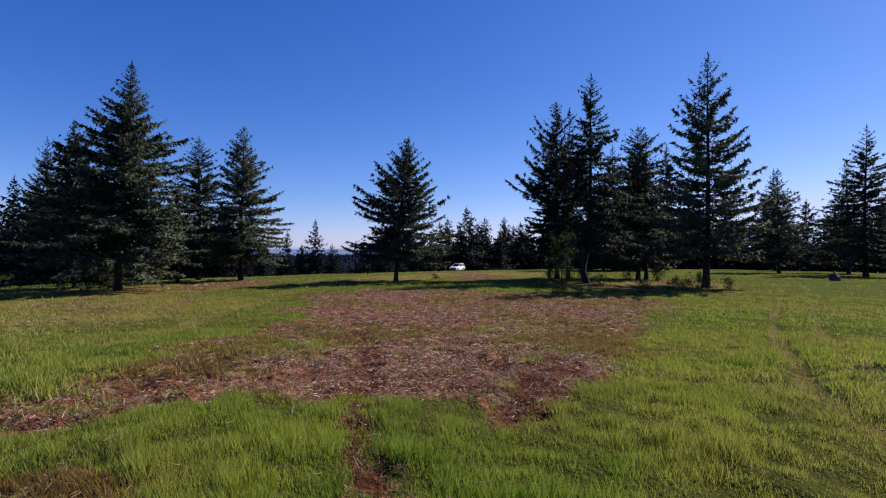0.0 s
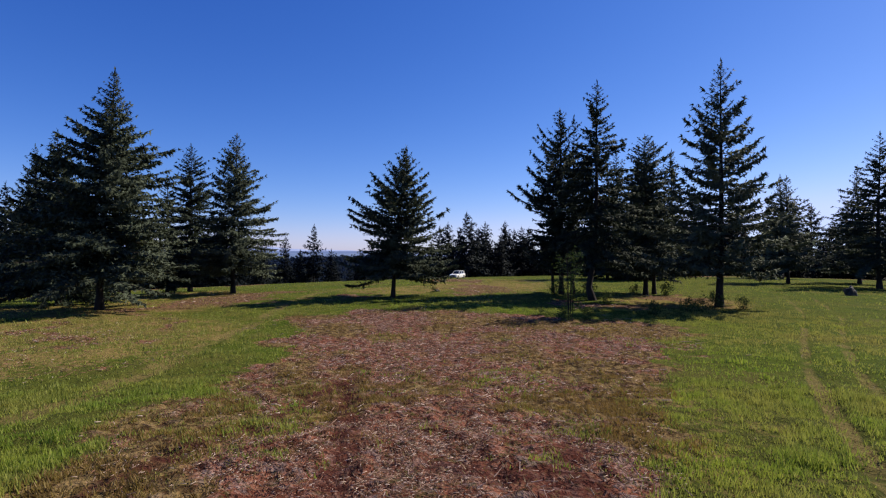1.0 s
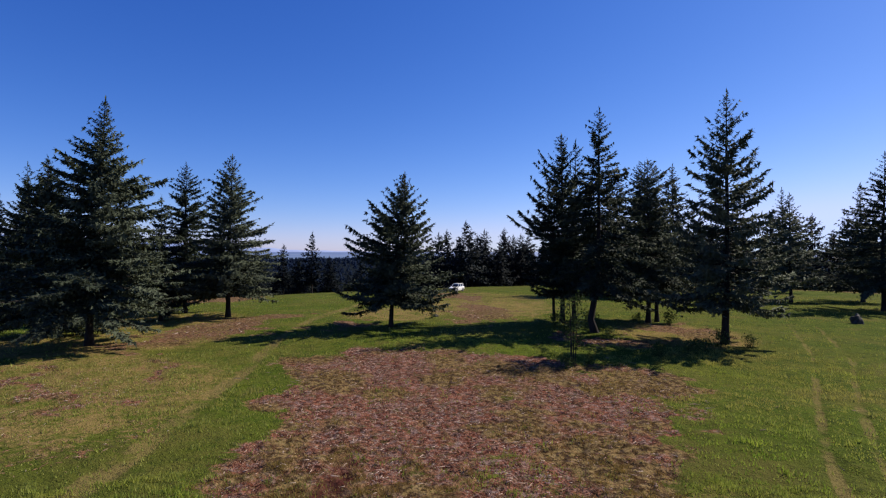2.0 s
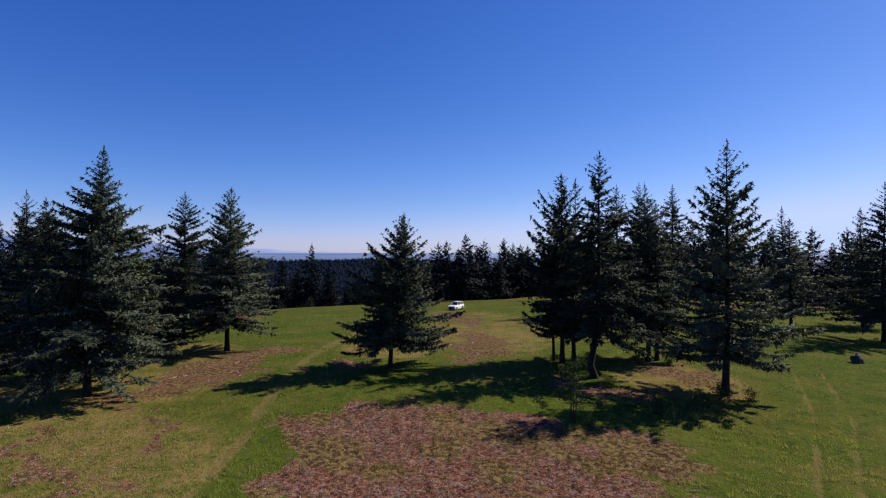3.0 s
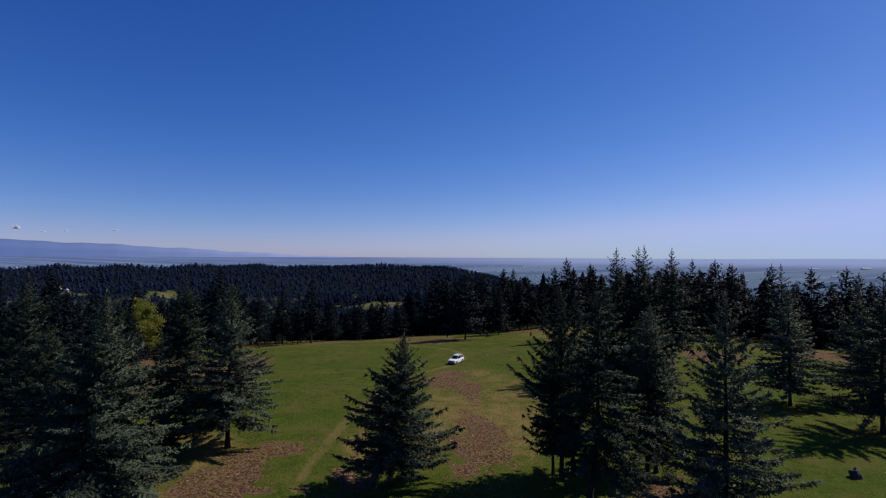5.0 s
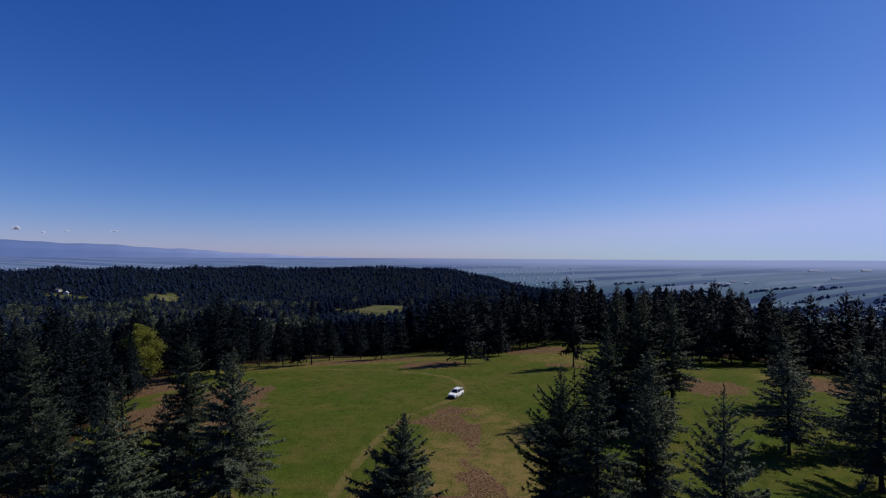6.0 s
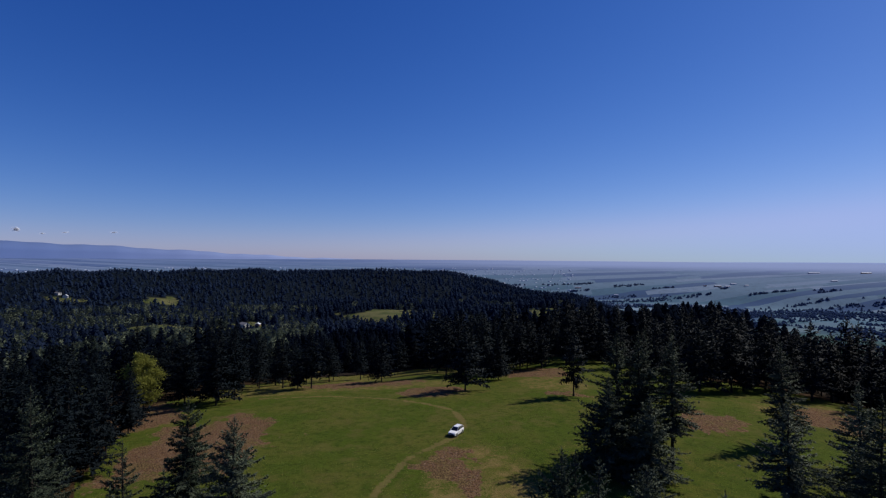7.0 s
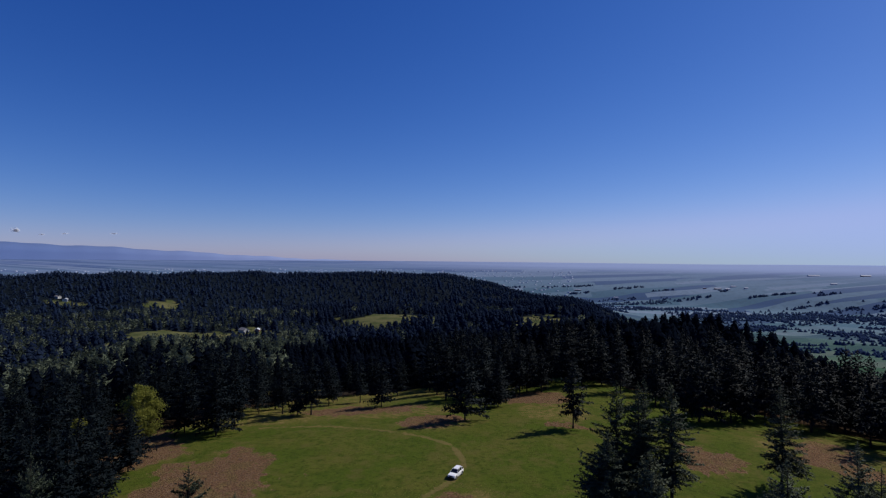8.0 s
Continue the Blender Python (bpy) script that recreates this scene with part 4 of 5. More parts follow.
green, straw, weeds = Pile(), Pile(), Pile()
for n, lo, hi, hh, ww in ((200000, 3, 10, 0.125, 0.007), (210000, 10, 21, 0.13, 0.013), (170000, 21, 45, 0.115, 0.022), (70000, 45, 115, 0.11, 0.05)):
    x, y, r = fan(n, lo, hi)
    bare = bare_mask(x, y)
    c = clumped(x, y)
    keep = (rng.uniform(0, 1, n) > bare * 1.25 - 0.15) & (rng.uniform(0, 1, n) > wear(x, y)) & (rng.uniform(0, 1, n) < 0.34 + 0.95 * c ** 1.4)
    xx, yy = x[keep], y[keep]
    hb = hh * rng.uniform(0.4, 1.25, len(xx)) * (0.36 + 0.95 * c[keep]) * (1 - 0.45 * bare[keep]) * (1 + 1.1 * smooth(0.35, 0.75, patchy(xx, yy, 0.55, 14)))
    green.soup(blades(xx, yy, hb, np.full(len(xx), ww), 0.38))
    # dead stems and weeds among the shredded brush
    weed, cut = weed_mask(x, y), furrow_mask(x, y)
    keep = (rng.uniform(0, 1, n) < bare * (0.10 - 0.05 * weed) * (1 - cut) + 0.03)
    xx, yy = x[keep], y[keep]
    straw.soup(blades(xx, yy, hh * rng.uniform(0.2, 0.7, len(xx)), np.full(len(xx), ww * 0.8), 1.3))
    keep = (rng.uniform(0, 1, n) < smooth(0.2, 0.6, bare) * weed * (1 - cut) * 0.9 * smooth(0.38, 0.72, c))
    xx, yy = x[keep], y[keep]
    weeds.soup(blades(xx, yy, hh * rng.uniform(0.3, 1.0, len(xx)) * (0.6 + 0.6 * c[keep]), np.full(len(xx), ww * 1.0), 0.6))
tagged(new("weeds", weeds.mesh("weeds", MAT_WEED)), "yellowing weeds sprouting through shredded brush", "weeds", kind="stuff")
gv = np.concatenate(green.v)
gx_, gy_ = gv[:, 0], gv[:, 1]
# the 0.28 term pales farther grass on the right to brighten it
parched = 0.14 + 0.16 * smooth(-4, -14, gx_) + 0.28 * smooth(16, 36, np.hypot(gx_, gy_)) * smooth(-5, 8, gx_) + 0.32 * patchy(gx_, gy_, 5.5, 41) + 0.3 * patchy(gx_, gy_, 1.4, 42) + 0.15 * blot(gx_, gy_, -16, 24, 9, 13) + 0.3 * blot(gx_, gy_, -22, 34, 9, 9) + 0.3 * blot(gx_, gy_, 20, 46, 6, 8) + 0.3 * blot(gx_, gy_, 5, 80, 10, 25)
tagged(new("grass", green.mesh("grass", MAT_GRASS, dict(dry=np.clip(parched, 0, 0.85)))), "lush uneven green meadow grass", "grass", kind="stuff")
tagged(new("dry_grass", straw.mesh("dry_grass", MAT_STRAW)), "dead straw-coloured stems and stubble", "grass", kind="stuff")


def litter_material():
    k = Nodes("shredded_wood")
    isl = k.node("ShaderNodeNewGeometry").outputs["Random Per Island"]
    col = k.mix(k.ramp(isl, 0.15, 0.6), (0.026, 0.011, 0.008), (0.185, 0.092, 0.058))
    col = k.mix(k.math("MULTIPLY", k.ramp(isl, 0.70, 0.95), 0.9), col, (0.400, 0.320, 0.270))
    k.color(col)
    return k.mat


def chips():
    """Shredded wood: three-sided splinters lying at all angles."""
    p = Pile()
    for n, lo, hi, ln, w in ((80000, 3.5, 14, 0.024, 0.005), (120000, 14, 45, 0.050, 0.009), (22000, 45, 115, 0.09, 0.028)):
        x, y, r = fan(n, lo, hi)
        keep = rng.uniform(0, 1, n) < bare_mask(x, y) ** 1.5 * np.clip(0.55 + 0.8 * patchy(x, y, 1.6, 51) + 0.4 * patchy(x, y, 0.6, 52), 0, 1) * (1 - 0.75 * weed_mask(x, y)) * (1 - 0.8 * furrow_mask(x, y))
        x, y = x[keep], y[keep]
        m = len(x)
        z = terrain(x, y) + relief(x, y) - 0.03
        a = rng.uniform(0, 6.28, m)
        L = ln * np.minimum(rng.lognormal(0, 0.7, m), 2.6)
        d = np.stack([np.cos(a), np.sin(a), rng.normal(0, 0.22, m)], -1) * L[:, None]
        s = np.stack([-np.sin(a), np.cos(a), np.zeros(m)], -1) * w
        o = np.stack([x, y, z + rng.uniform(0.02, 0.06, m)], -1)
        up = np.array([0, 0, w * 1.6])
        q = [o - d - s, o - d + s, o - d + up, o + d - s * 0.6, o + d + s * 0.6, o + d + up * 0.6]
        v = np.stack(q, 1).reshape(-1, 3)
        f = np.array([(0, 2, 5), (0, 5, 3), (2, 1, 4), (2, 4, 5), (0, 1, 2), (3, 5, 4)])
        f = (np.arange(m)[:, None, None] * 6 + f[None]).reshape(-1, 3)
        p.add(v, f)
    # longer broken branches, in loose heaps
    p, heaps = Pile(), p
    for cx, cy, sx, sy, n in ((1.7, 9.6, 0.7, 0.5, 60), (-6.3, 8.3, 1.6, 0.8, 60), (-4.6, 7.6, 1.8, 0.6, 40), (-0.8, 5.2, 0.7, 0.6, 26), (9.5, 27, 3, 2.5, 60), (-5, 33, 3, 3, 60), (3, 30, 4, 4, 60), (-5.5, 5.1, 1.5, 0.4, 30), (12.5, 43.5, 2, 1.5, 40)):
        for i in range(n):
            x, y = rng.normal(cx, sx), rng.normal(cy, sy)
            a, L = rng.uniform(0, 6.28), rng.uniform(0.03, 0.12) * (1 + 0.02 * cy)
            z = height(x, y)
            t = np.linspace(-1, 1, 4)
            path = np.stack([x + math.cos(a) * L * t, y + math.sin(a) * L * t + 0.06 * L * t ** 2, z + 0.03 + 0.05 * rng.uniform(0, 1) * (1 + t)], -1)
            p.add(*tube(path, np.full(4, 0.0035 + 0.0003 * cy) * (1.2 - 0.4 * t), 3))
    return heaps.mesh("shredded_brush", litter_material()), p.mesh("broken_branches", plain_material("weathered_twigs", (0.128, 0.070, 0.047), 0.9, other=(0.304, 0.226, 0.195), scale=1.7))


chip_mesh, twig_mesh = chips()
tagged(new("broken_branches", twig_mesh), "pale broken twigs in loose heaps on the soil", "twigs", kind="stuff")
tagged(new("shredded_brush", chip_mesh), "shredded reddish-brown wood and twigs over bare soil", "wood chips", kind="stuff")


# ---- broadleaf trees and shrubs ----
def broadleaf_meshes(seed, h, r, stems, leaves, size, mat, open_base=0.25, thick=0.012):
    g = np.random.default_rng(seed)
    wood, leaf = Pile(), Pile()
    for s in range(stems):
        a = g.uniform(0, 6.28)
        lean = g.uniform(0.08, 0.3) * r if stems > 1 else 0.1
        t = np.linspace(0, 1, 7)
        hh = h * g.uniform(0.75, 1.0) if stems > 1 else h * 0.95
        path = np.stack([math.cos(a) * (0.12 * (stems > 1) + lean * t ** 1.3), math.sin(a) * (0.12 * (stems > 1) + lean * t ** 1.3), -0.2 + (hh + 0.2) * t], -1)
        path[:, :2] += g.normal(0, 0.03 * h / 4, (7, 2)) * t[:, None]
        wood.add(*tube(path, thick * h * (1 - 0.85 * t), 6))
        nb = max(6, int(26 / stems))
        for i in range(nb):
            tb = open_base + (0.97 - open_base) * (i + g.uniform()) / nb
            p0 = np.array([np.interp(tb, t, path[:, c]) for c in range(3)])
            ab = i * 2.4 + g.normal(0, 0.4)
            L = r * (0.35 + 0.75 * math.sin(math.pi * min(1, (tb - open_base) / (1 - open_base) * 0.8 + 0.18))) * g.uniform(0.6, 1.1)
            d = np.array([math.cos(ab), math.sin(ab), g.uniform(0.3, 0.9)])
            q = np.linspace(0, 1, 4)
            bp = p0 + d * (L * q)[:, None] + np.array([0, 0, -0.2]) * (L * q ** 2)[:, None]
            wood.add(*tube(bp, thick * h * 0.35 * (1 - 0.8 * q), 3))
            m = int(leaves / (stems * nb))
            f = g.uniform(0.25, 1.05, m)
            o = np.stack([np.interp(f, q, bp[:, c]) for c in range(3)], -1) + g.normal(0, 0.16 * L + 0.05, (m, 3))
            u, w = unit(g.normal(0, 1, (m, 3))), unit(g.normal(0, 1, (m, 3)))
            sz = size * g.uniform(0.6, 1.3, (m, 1))
            leaf.soup(np.stack([o - w * sz * 0.4, o + w * sz * 0.4, o + u * sz], 1))
    return wood.mesh("trunk", MAT_BARK, flat=False), leaf.mesh("crown", mat)


fir_tree(broadleaf_meshes(5, 18, 4.4, 1, 13000, 0.45, MAT_SPRING, 0.14), -88, 153, "yellow-green broadleaf tree in fresh spring leaf beside the wood", name="broadleaf_tree")
fir_tree(broadleaf_meshes(6, 9, 3.0, 1, 4000, 0.4, MAT_SPRING, 0.12), -104, 150, "small yellow-green broadleaf tree among dark firs", name="broadleaf_tree")
fir_tree(broadleaf_meshes(7, 5.0, 1.0, 6, 900, 0.13, MAT_SHRUB, 0.3, 0.006), 7.9, 35.4, "thin many-stemmed sapling with sparse leaves in shredded brush", name="sapling", category="sapling")
SHRUB = broadleaf_meshes(8, 1.0, 0.6, 5, 420, 0.12, MAT_SHRUB, 0.15, 0.008)
shrub_one = None
for x, y, s in ((17.0, 38.6, 1.1), (18.4, 40.3, 0.9), (20.3, 41.8, 1.2), (22.6, 41.7, 0.9), (14.6, 38.6, 1.0), (13.2, 45.4, 1.0), (22.4, 55.0, 1.2), (19.0, 54.6, 1.0), (14.2, 53.6, 1.3), (10.4, 53.2, 1.1), (7.2, 34.6, 0.8), (9.2, 36.2, 0.7),
                (-36.5, 68.5, 1.3), (-46, 71, 1.6), (-42, 66, 1.4), (-1.5, 60, 0.6), (-52, 60, 1.5)):
    if shrub_one is None:
        shrub_one = fir_tree(SHRUB, x, y, "low leafy shrub in the grass", "shrubs of the meadow", "shrub", scale=s, category="shrub")
    else:
        c = copy_thing(shrub_one, Matrix.Translation((x, y, height(x, y))) @ Matrix.Rotation(x * 2.3, 4, "Z"))
        c.scale = (s, s, s)


# ---- boulder ----
def boulder(name, x, y, size, seed, label):
    bm = bmesh.new()
    bmesh.ops.create_icosphere(bm, subdivisions=4, radius=1.0)
    for v in bm.verts:
        n = noise.noise(v.co * 1.3 + Vector((seed, 0, 0))) * 0.42 + noise.noise(v.co * 4.0) * 0.08
        v.co *= 1 + n
        v.co.x *= size[0]
        v.co.y *= size[1]
        v.co.z *= size[2]
        v.co.z = max(v.co.z, -0.35 * size[2])
    me = bpy.data.meshes.new(name)
    bm.to_mesh(me)
    bm.free()
    me.materials.append(MAT_ROCK)
    ob = new(name, me)
    ob.location = (x, y, height(x, y) + 0.22 * size[2])
    return tagged(ob, label, "rock")


MAT_ROCK = plain_material("basalt", (0.020, 0.019, 0.018), 0.9, other=(0.060, 0.058, 0.050), scale=2.5)
boulder("boulder", 41.6, 56.0, (0.52, 0.48, 0.78), 3.0, "dark weathered boulder alone in green grass")
boulder("boulder", -1.2, 61.4, (0.3, 0.3, 0.2), 8.0, "small half-buried stone in the grass")


# ---- white sport utility car on the mown track ----
MAT_PAINT = plain_material("white_car_paint", (0.80, 0.80, 0.79), 0.25, coat=0.6)
MAT_GLASS = plain_material("tinted_glass", (0.012, 0.014, 0.018), 0.06, spec=0.6)
MAT_TYRE = plain_material("tyre_rubber", (0.018, 0.018, 0.019), 0.85, other=(0.035, 0.032, 0.028), scale=12)
MAT_RIM = plain_material("alloy_rim", (0.55, 0.56, 0.58), 0.3, 0.9)
MAT_TRIM = plain_material("black_plastic_trim", (0.02, 0.02, 0.021), 0.6)
MAT_LAMP = plain_material("lamp_lens", (0.75, 0.77, 0.8), 0.1, spec=0.6)
MAT_RED = plain_material("red_lens", (0.35, 0.01, 0.01), 0.15, spec=0.6)


def loft(sections, mat, name, bevel=0.03, cap=True):
    """Skin over rings of equal count; a bevel softens the edges."""
    bm = bmesh.new()
    rings = [[bm.verts.new(p) for p in ring] for ring in sections]
    n = len(rings[0])
    for a, b in zip(rings, rings[1:]):
        for i in range(n):
            bm.faces.new((a[i], a[(i + 1) % n], b[(i + 1) % n], b[i]))
    if cap:
        bm.faces.new(list(reversed(rings[0])))
        bm.faces.new(rings[-1])
    bmesh.ops.recalc_face_normals(bm, faces=bm.faces)
    if bevel:
        bmesh.ops.bevel(bm, geom=list(bm.edges), offset=bevel, segments=2, affect="EDGES", clamp_overlap=True)
    me = bpy.data.meshes.new(name)
    bm.to_mesh(me)
    bm.free()
    me.materials.append(mat)
    return me


def block(x0, x1, y0, y1, z0, z1, mat, name, bevel=0.02):
    return loft([[(x, y0, z0), (x, y1, z0), (x, y1, z1), (x, y0, z1)] for x in (x0, x1)], mat, name, bevel)


def car_ring(x, half, z0, z1, tuck=0.06):
    return [(x, -half + tuck, z0), (x, half - tuck, z0), (x, half, z0 + 0.22), (x, half, z1 - 0.14), (x, half - 0.07, z1), (x, -half + 0.07, z1), (x, -half, z1 - 0.14), (x, -half, z0 + 0.22)]


def disc(name, r, w, mat, seg=20, hole=0.0):
    bm = bmesh.new()
    bmesh.ops.create_cone(bm, cap_ends=True, segments=seg, radius1=r, radius2=r, depth=w)
    bmesh.ops.rotate(bm, verts=bm.verts, cent=(0, 0, 0), matrix=Matrix.Rotation(math.pi / 2, 3, "X"))
    bmesh.ops.bevel(bm, geom=[e for e in bm.edges if abs(e.verts[0].co.y - e.verts[1].co.y) < 1e-4], offset=w * 0.16, segments=2, affect="EDGES")
    me = bpy.data.meshes.new(name)
    bm.to_mesh(me)
    bm.free()
    me.materials.append(mat)
    return me


def build_car(x, y, heading):
    root = new("sport_utility_car")
    part("body", loft([car_ring(2.32, 0.78, 0.42, 0.92), car_ring(2.15, 0.90, 0.30, 1.02), car_ring(0.95, 0.93, 0.28, 1.12), car_ring(-1.9, 0.93, 0.28, 1.14), car_ring(-2.28, 0.88, 0.38, 1.10)], MAT_PAINT, "body", 0.03), root)
    cab = [(0.98, 0.80, 1.10), (0.20, 0.66, 1.70), (-1.75, 0.66, 1.74), (-2.22, 0.78, 1.10)]
    half = [[(px, -w, z) for px, w, z in cab], [(px, w, z) for px, w, z in cab]]
    part("glasshouse", loft(half, MAT_GLASS, "glasshouse", 0.02), root, "dark tinted windows")
    part("roof", block(-1.80, 0.24, -0.67, 0.67, 1.69, 1.79, MAT_PAINT, "roof", 0.035), root)
    for sgn in (-1, 1):
        for ax, az, bx, bz in ((1.00, 1.10, 0.22, 1.72), (-0.55, 1.10, -0.60, 1.72), (-2.22, 1.10, -1.76, 1.74), (-1.45, 1.10, -1.40, 1.72)):
            ring = [[(px - 0.05, sgn * (w - 0.02), z), (px + 0.05, sgn * (w - 0.02), z), (px + 0.05, sgn * (w + 0.025), z), (px - 0.05, sgn * (w + 0.025), z)] for px, w, z in ((ax, 0.80, az), (bx, 0.665, bz))]
            part("pillar", loft(ring, MAT_PAINT, "pillar", 0.008), root)
        rail = block(-1.6, 0.1, sgn * 0.58 - 0.02, sgn * 0.58 + 0.02, 1.81, 1.85, MAT_TRIM, "roof_rail", 0.008)
        part("roof_rail", rail, root, "black roof rail")
        part("mirror", block(0.62, 0.78, sgn * 0.98 - 0.09, sgn * 0.98 + 0.09, 1.12, 1.26, MAT_PAINT, "mirror", 0.03), root)
        part("headlight", block(2.10, 2.30, sgn * 0.68 - 0.15, sgn * 0.68 + 0.15, 0.76, 0.92, MAT_LAMP, "headlight", 0.02), root, "clear headlight")
        part("tail_light", block(-2.31, -2.2, sgn * 0.78 - 0.07, sgn * 0.78 + 0.07, 0.82, 1.10, MAT_RED, "tail_light", 0.015), root, "red tail light")
        for wx_ in (1.42, -1.42):
            wheel = new("wheel")
            wheel.parent = root
            wheel.location = (wx_, sgn * 0.80, 0.36)
            part("tyre", disc("tyre", 0.36, 0.25, MAT_TYRE, 24), wheel)
            rim = part("rim", disc("rim", 0.23, 0.06, MAT_RIM, 16), wheel, "alloy rim")
            rim.location = (0, sgn * 0.115, 0)
            arch = part("wheel_arch", disc("wheel_arch", 0.43, 0.04, MAT_TRIM, 24), root, "black wheel arch")
            arch.location = (wx_, sgn * 0.915, 0.40)
    part("grille", block(2.30, 2.345, -0.45, 0.45, 0.66, 0.90, MAT_TRIM, "grille", 0.01), root, "dark grille")
    part("bumper", block(2.18, 2.40, -0.80, 0.80, 0.38, 0.62, MAT_TRIM, "bumper", 0.04), root, "dark front bumper")
    z = height(x, y)
    root.matrix_basis = Matrix.Translation((x, y, z - 0.03)) @ Matrix.Rotation(heading, 4, "Z")
    return tagged(root, "white sport utility car with dark windows on the mown track", "car")


build_car(2.2, 118.6, math.atan2(-8.8, -4.6))


# ---- farm buildings in the valley and on the plain ----
MAT_WHITE = plain_material("white_boards", (0.42, 0.42, 0.41), 0.7, other=(0.32, 0.32, 0.31), scale=0.6)
MAT_ROOF = plain_material("grey_roof", (0.16, 0.15, 0.15), 0.8, other=(0.22, 0.21, 0.2), scale=0.8)
MAT_METAL = plain_material("pale_metal_roof", (0.55, 0.57, 0.60), 0.5, other=(0.45, 0.47, 0.5), scale=0.2)
MAT_RUST = plain_material("red_brown_boards", (0.22, 0.10, 0.075), 0.8, other=(0.16, 0.08, 0.06), scale=0.5)
MAT_FARM = plain_material("weathered_metal", (0.30, 0.33, 0.42), 0.7, other=(0.24, 0.27, 0.36), scale=0.05)
MAT_PANE = plain_material("window_pane", (0.02, 0.025, 0.03), 0.1)


def gable_house(name, x, y, w, d, h, turn, wall_mat, roof_mat, label, windows=4):
    root = new(name)
    rise = w * 0.28
    prof = lambda yy: [(-w / 2, yy, -2.0), (w / 2, yy, -2.0), (w / 2, yy, h), (0, yy, h + rise), (-w / 2, yy, h)]
    part("wall", loft([prof(-d / 2), prof(d / 2)], wall_mat, "wall", 0), root)
    o = 0.5
    for s in (-1, 1):
        ring = lambda yy: [(0, yy, h + rise + 0.05), (s * (w / 2 + o), yy, h - rise * 2 * o / w + 0.05), (s * (w / 2 + o), yy, h - rise * 2 * o / w + 0.30), (0, yy, h + rise + 0.30)]
        part("roof", loft([ring(-d / 2 - o), ring(d / 2 + o)], roof_mat, "roof", 0), root)
    for i in range(windows):
        yy = -d / 2 + d * (i + 0.5) / windows
        for s in (-1, 1):
            win = part("window", block(s * (w / 2 + 0.02) - 0.06, s * (w / 2 + 0.02) + 0.06, yy - 0.6, yy + 0.6, h * 0.35, h * 0.75, MAT_PANE, "window", 0), root)
    root.matrix_basis = Matrix.Translation((x, y, height(x, y))) @ Matrix.Rotation(turn, 4, "Z")
    return tagged(root, label, "house")


gable_house("farmhouse", -352, 905, 11, 17, 5.2, 0.9, MAT_WHITE, MAT_ROOF, "white farmhouse with a grey roof in a valley clearing")
gable_house("shed", -331, 912, 8, 12, 3.6, 0.2, MAT_RUST, MAT_METAL, "brown shed with a pale metal roof by the farmhouse", 2)
gable_house("cottage", -950, 1290, 11, 15, 4.5, 0.5, MAT_WHITE, MAT_METAL, "pale house among trees across the valley", 3)
gable_house("cottage", -985, 1310, 10, 13, 4.5, 1.4, MAT_WHITE, MAT_ROOF, "pale house beside another among trees", 3)
for i, (x, y, w, d, t) in enumerate(((1560, 2990, 16, 60, 1.5), (1600, 2960, 18, 45, 1.5), (1660, 3010, 15, 50, 1.4), (1500, 3020, 14, 30, 0.3), (1700, 2950, 14, 34, 1.6), (2250, 3190, 16, 110, 1.5), (2480, 3080, 18, 90, 1.5),
                                     (1560, 1830, 14, 40, 1.2), (1330, 1560, 12, 26, 1.4), (800, 3150, 14, 60, 1.5), (980, 3000, 14, 40, 1.5), (2150, 2890, 14, 50, 1.4), (1240, 2620, 12, 40, 1.5))):
    gable_house("barn", x, y, w * 0.7, d * 0.6, 3.5, t, MAT_FARM if i % 3 else MAT_RUST, MAT_FARM, "long farm barn with a pale metal roof on the plain" if i % 3 else "brown farm barn with a pale roof on the plain", 0)


# roof colours carry the blue of distance haze
MAT_TOWN = plain_material("hazed_roofs", (0.26, 0.32, 0.46), 0.8, other=(0.50, 0.54, 0.64), scale=0.01)


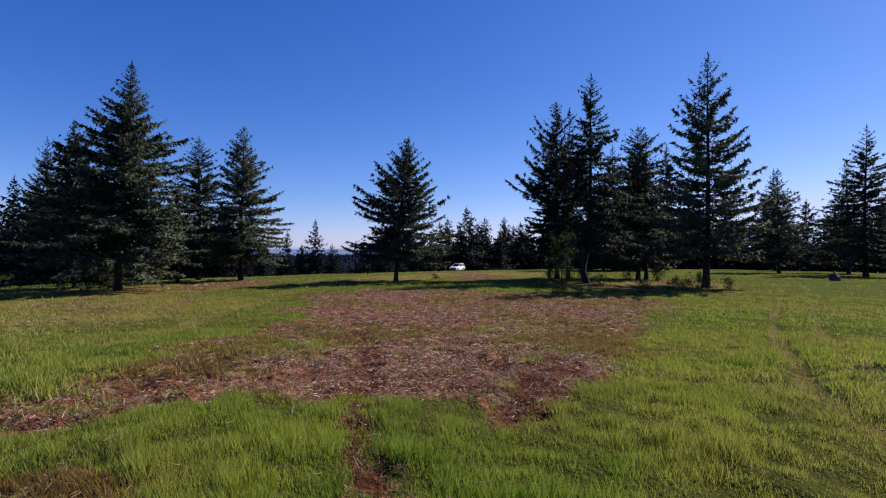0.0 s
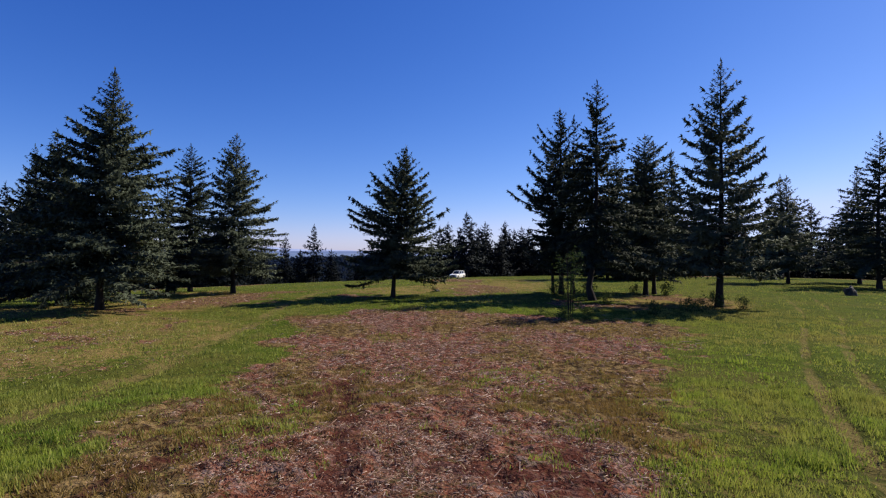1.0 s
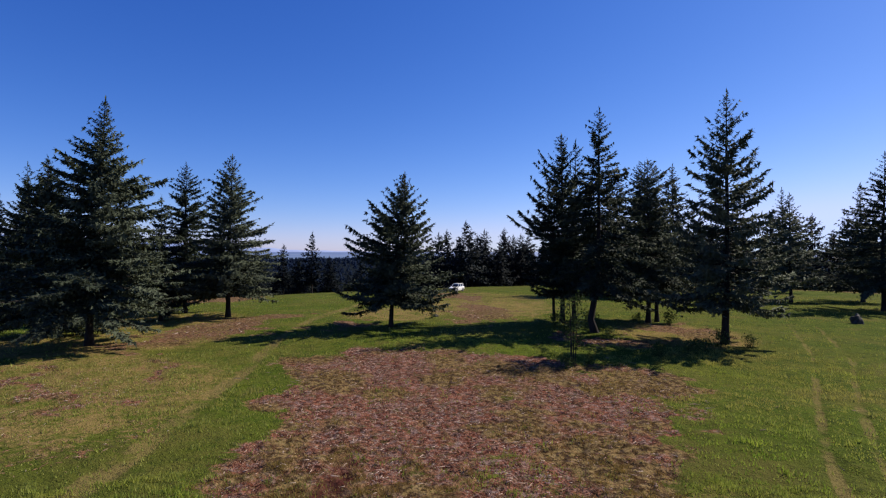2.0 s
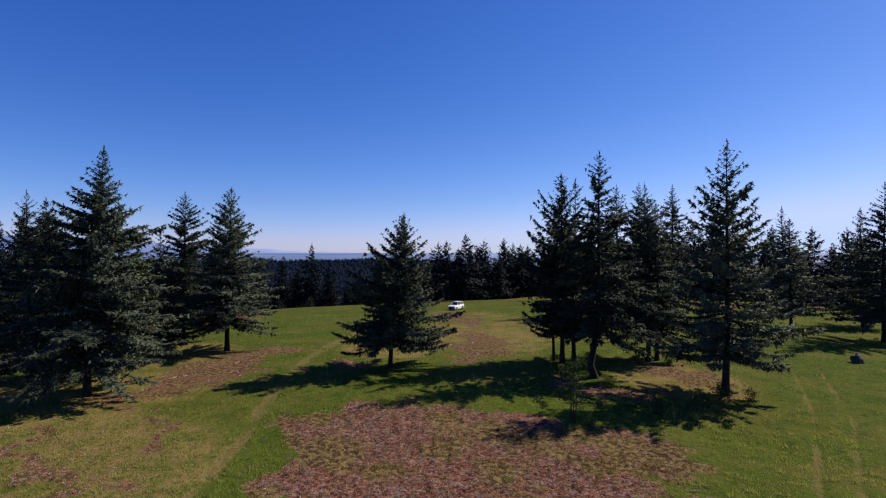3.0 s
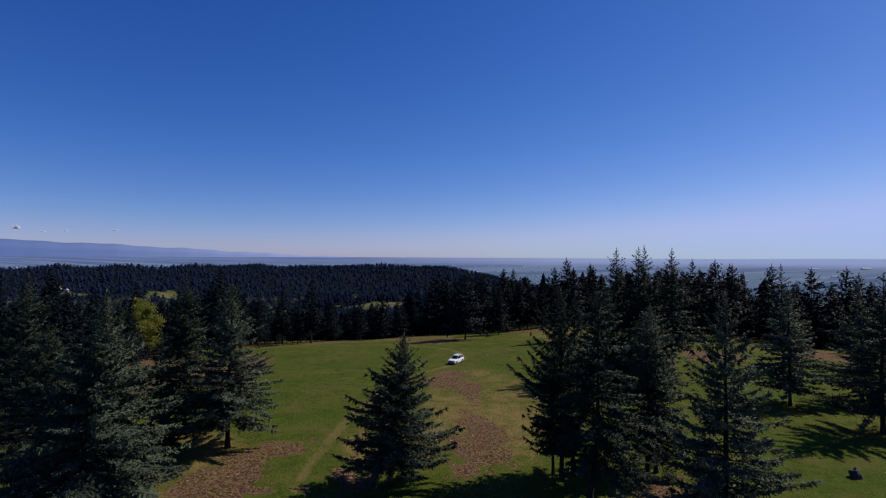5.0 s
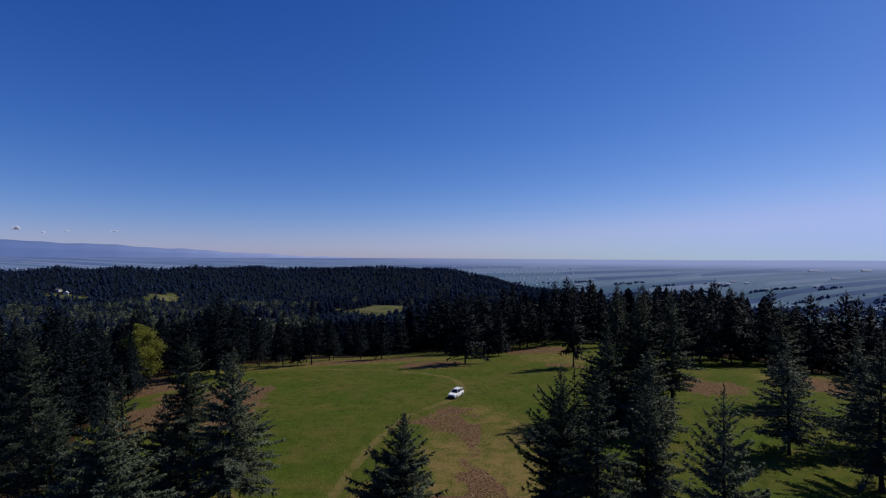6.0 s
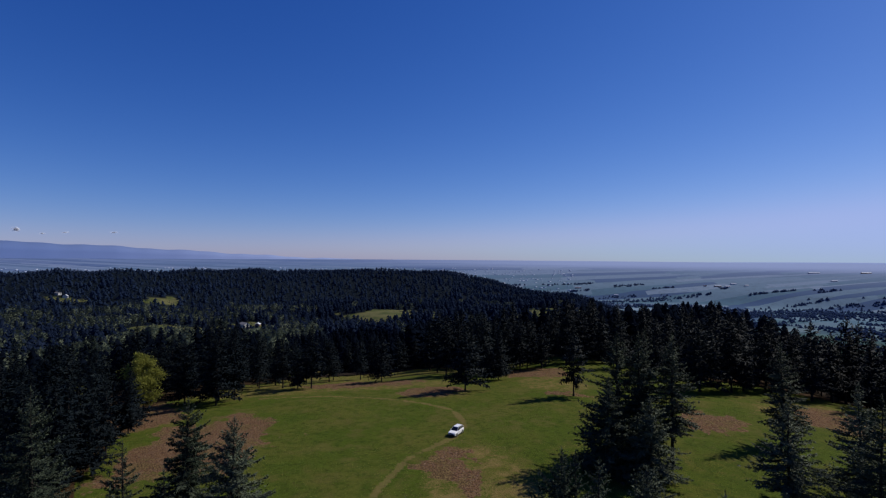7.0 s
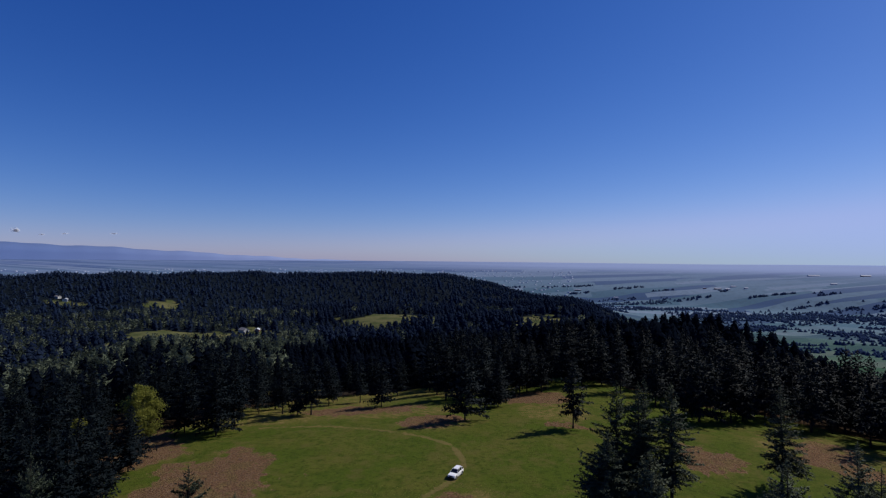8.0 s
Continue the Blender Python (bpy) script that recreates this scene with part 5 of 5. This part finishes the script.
def town():
    """Far roofs, too small to tell apart."""
    p = Pile()
    g = np.random.default_rng(77)
    for i in range(620):
        a = math.radians(g.uniform(-42, 14))
        r = g.uniform(3150, 3900)
        x, y = r * math.sin(a), r * math.cos(a)
        z = height(x, y)
        w, d, h = g.uniform(5, 20), g.uniform(5, 10), g.uniform(1.0, 2.4)
        v = [(x + sx * w / 2, y + sy * d / 2, z + zz) for zz in (-3, h) for sx, sy in ((-1, -1), (1, -1), (1, 1), (-1, 1))] + [(x - w / 2, y, z + h * 1.5), (x + w / 2, y, z + h * 1.5)]
        p.add(v, [(0, 1, 5), (0, 5, 4), (1, 2, 6), (1, 6, 5), (2, 3, 7), (2, 7, 6), (3, 0, 4), (3, 4, 7), (4, 5, 9), (4, 9, 8), (6, 7, 8), (6, 8, 9), (5, 6, 9), (7, 4, 8)])
    return p.mesh("far_town", MAT_TOWN)


tagged(new("far_town", town()), "scattered roofs of a far town on the plain, paled blue by painted haze", "town", kind="stuff")


# ---- small fair-weather clouds over the mountains ----
def cloud(x, z, w, h, seed):
    bm = bmesh.new()
    g = np.random.default_rng(seed)
    for i in range(7):
        m = Matrix.Translation((g.uniform(-0.5, 0.5) * w, g.uniform(-0.3, 0.3) * w, abs(g.normal(0, 0.25)) * h)) @ Matrix.Diagonal((w * g.uniform(0.2, 0.34), w * 0.25, h * g.uniform(0.3, 0.5), 1))
        bmesh.ops.create_icosphere(bm, subdivisions=3, radius=1.0, matrix=m)
    for v in bm.verts:
        v.co += Vector((noise.noise(v.co * 0.03), 0, noise.noise(v.co * 0.05 + Vector((5, 0, 0))))) * h * 0.25
    me = bpy.data.meshes.new("cloud")
    bm.to_mesh(me)
    bm.free()
    me.materials.append(MAT_CLOUD)
    me.polygons.foreach_set("use_smooth", np.ones(len(me.polygons), bool))
    ob = new("cloud", me)
    ob.location = (x, 3650, z)
    return tagged(ob, "small faint cloud low over the mountains", "cloud", "low clouds", kind="structure")


def cloud_material():
    k = Nodes("cloud")
    k.color((0.90, 0.91, 0.93))
    thin = k.node("ShaderNodeBsdfTransparent")
    ms = k.node("ShaderNodeMixShader")
    ms.inputs[0].default_value = 0.90
    k.tree.links.new(k.bsdf.outputs[0], ms.inputs[1])
    k.tree.links.new(thin.outputs[0], ms.inputs[2])
    k.tree.links.new(ms.outputs[0], k.tree.nodes["Material Output"].inputs[0])
    return k.mat


MAT_CLOUD = cloud_material()
for px, py, w, h, sd in ((14, 407, 62, 34, 1), (104, 411, 46, 12, 2), (194, 410, 52, 13, 3), (60, 413, 50, 10, 4)):
    cloud((px - 784) / 918 * 3650, 25 + (452 - py) / 918 * 3650, w, h, sd)
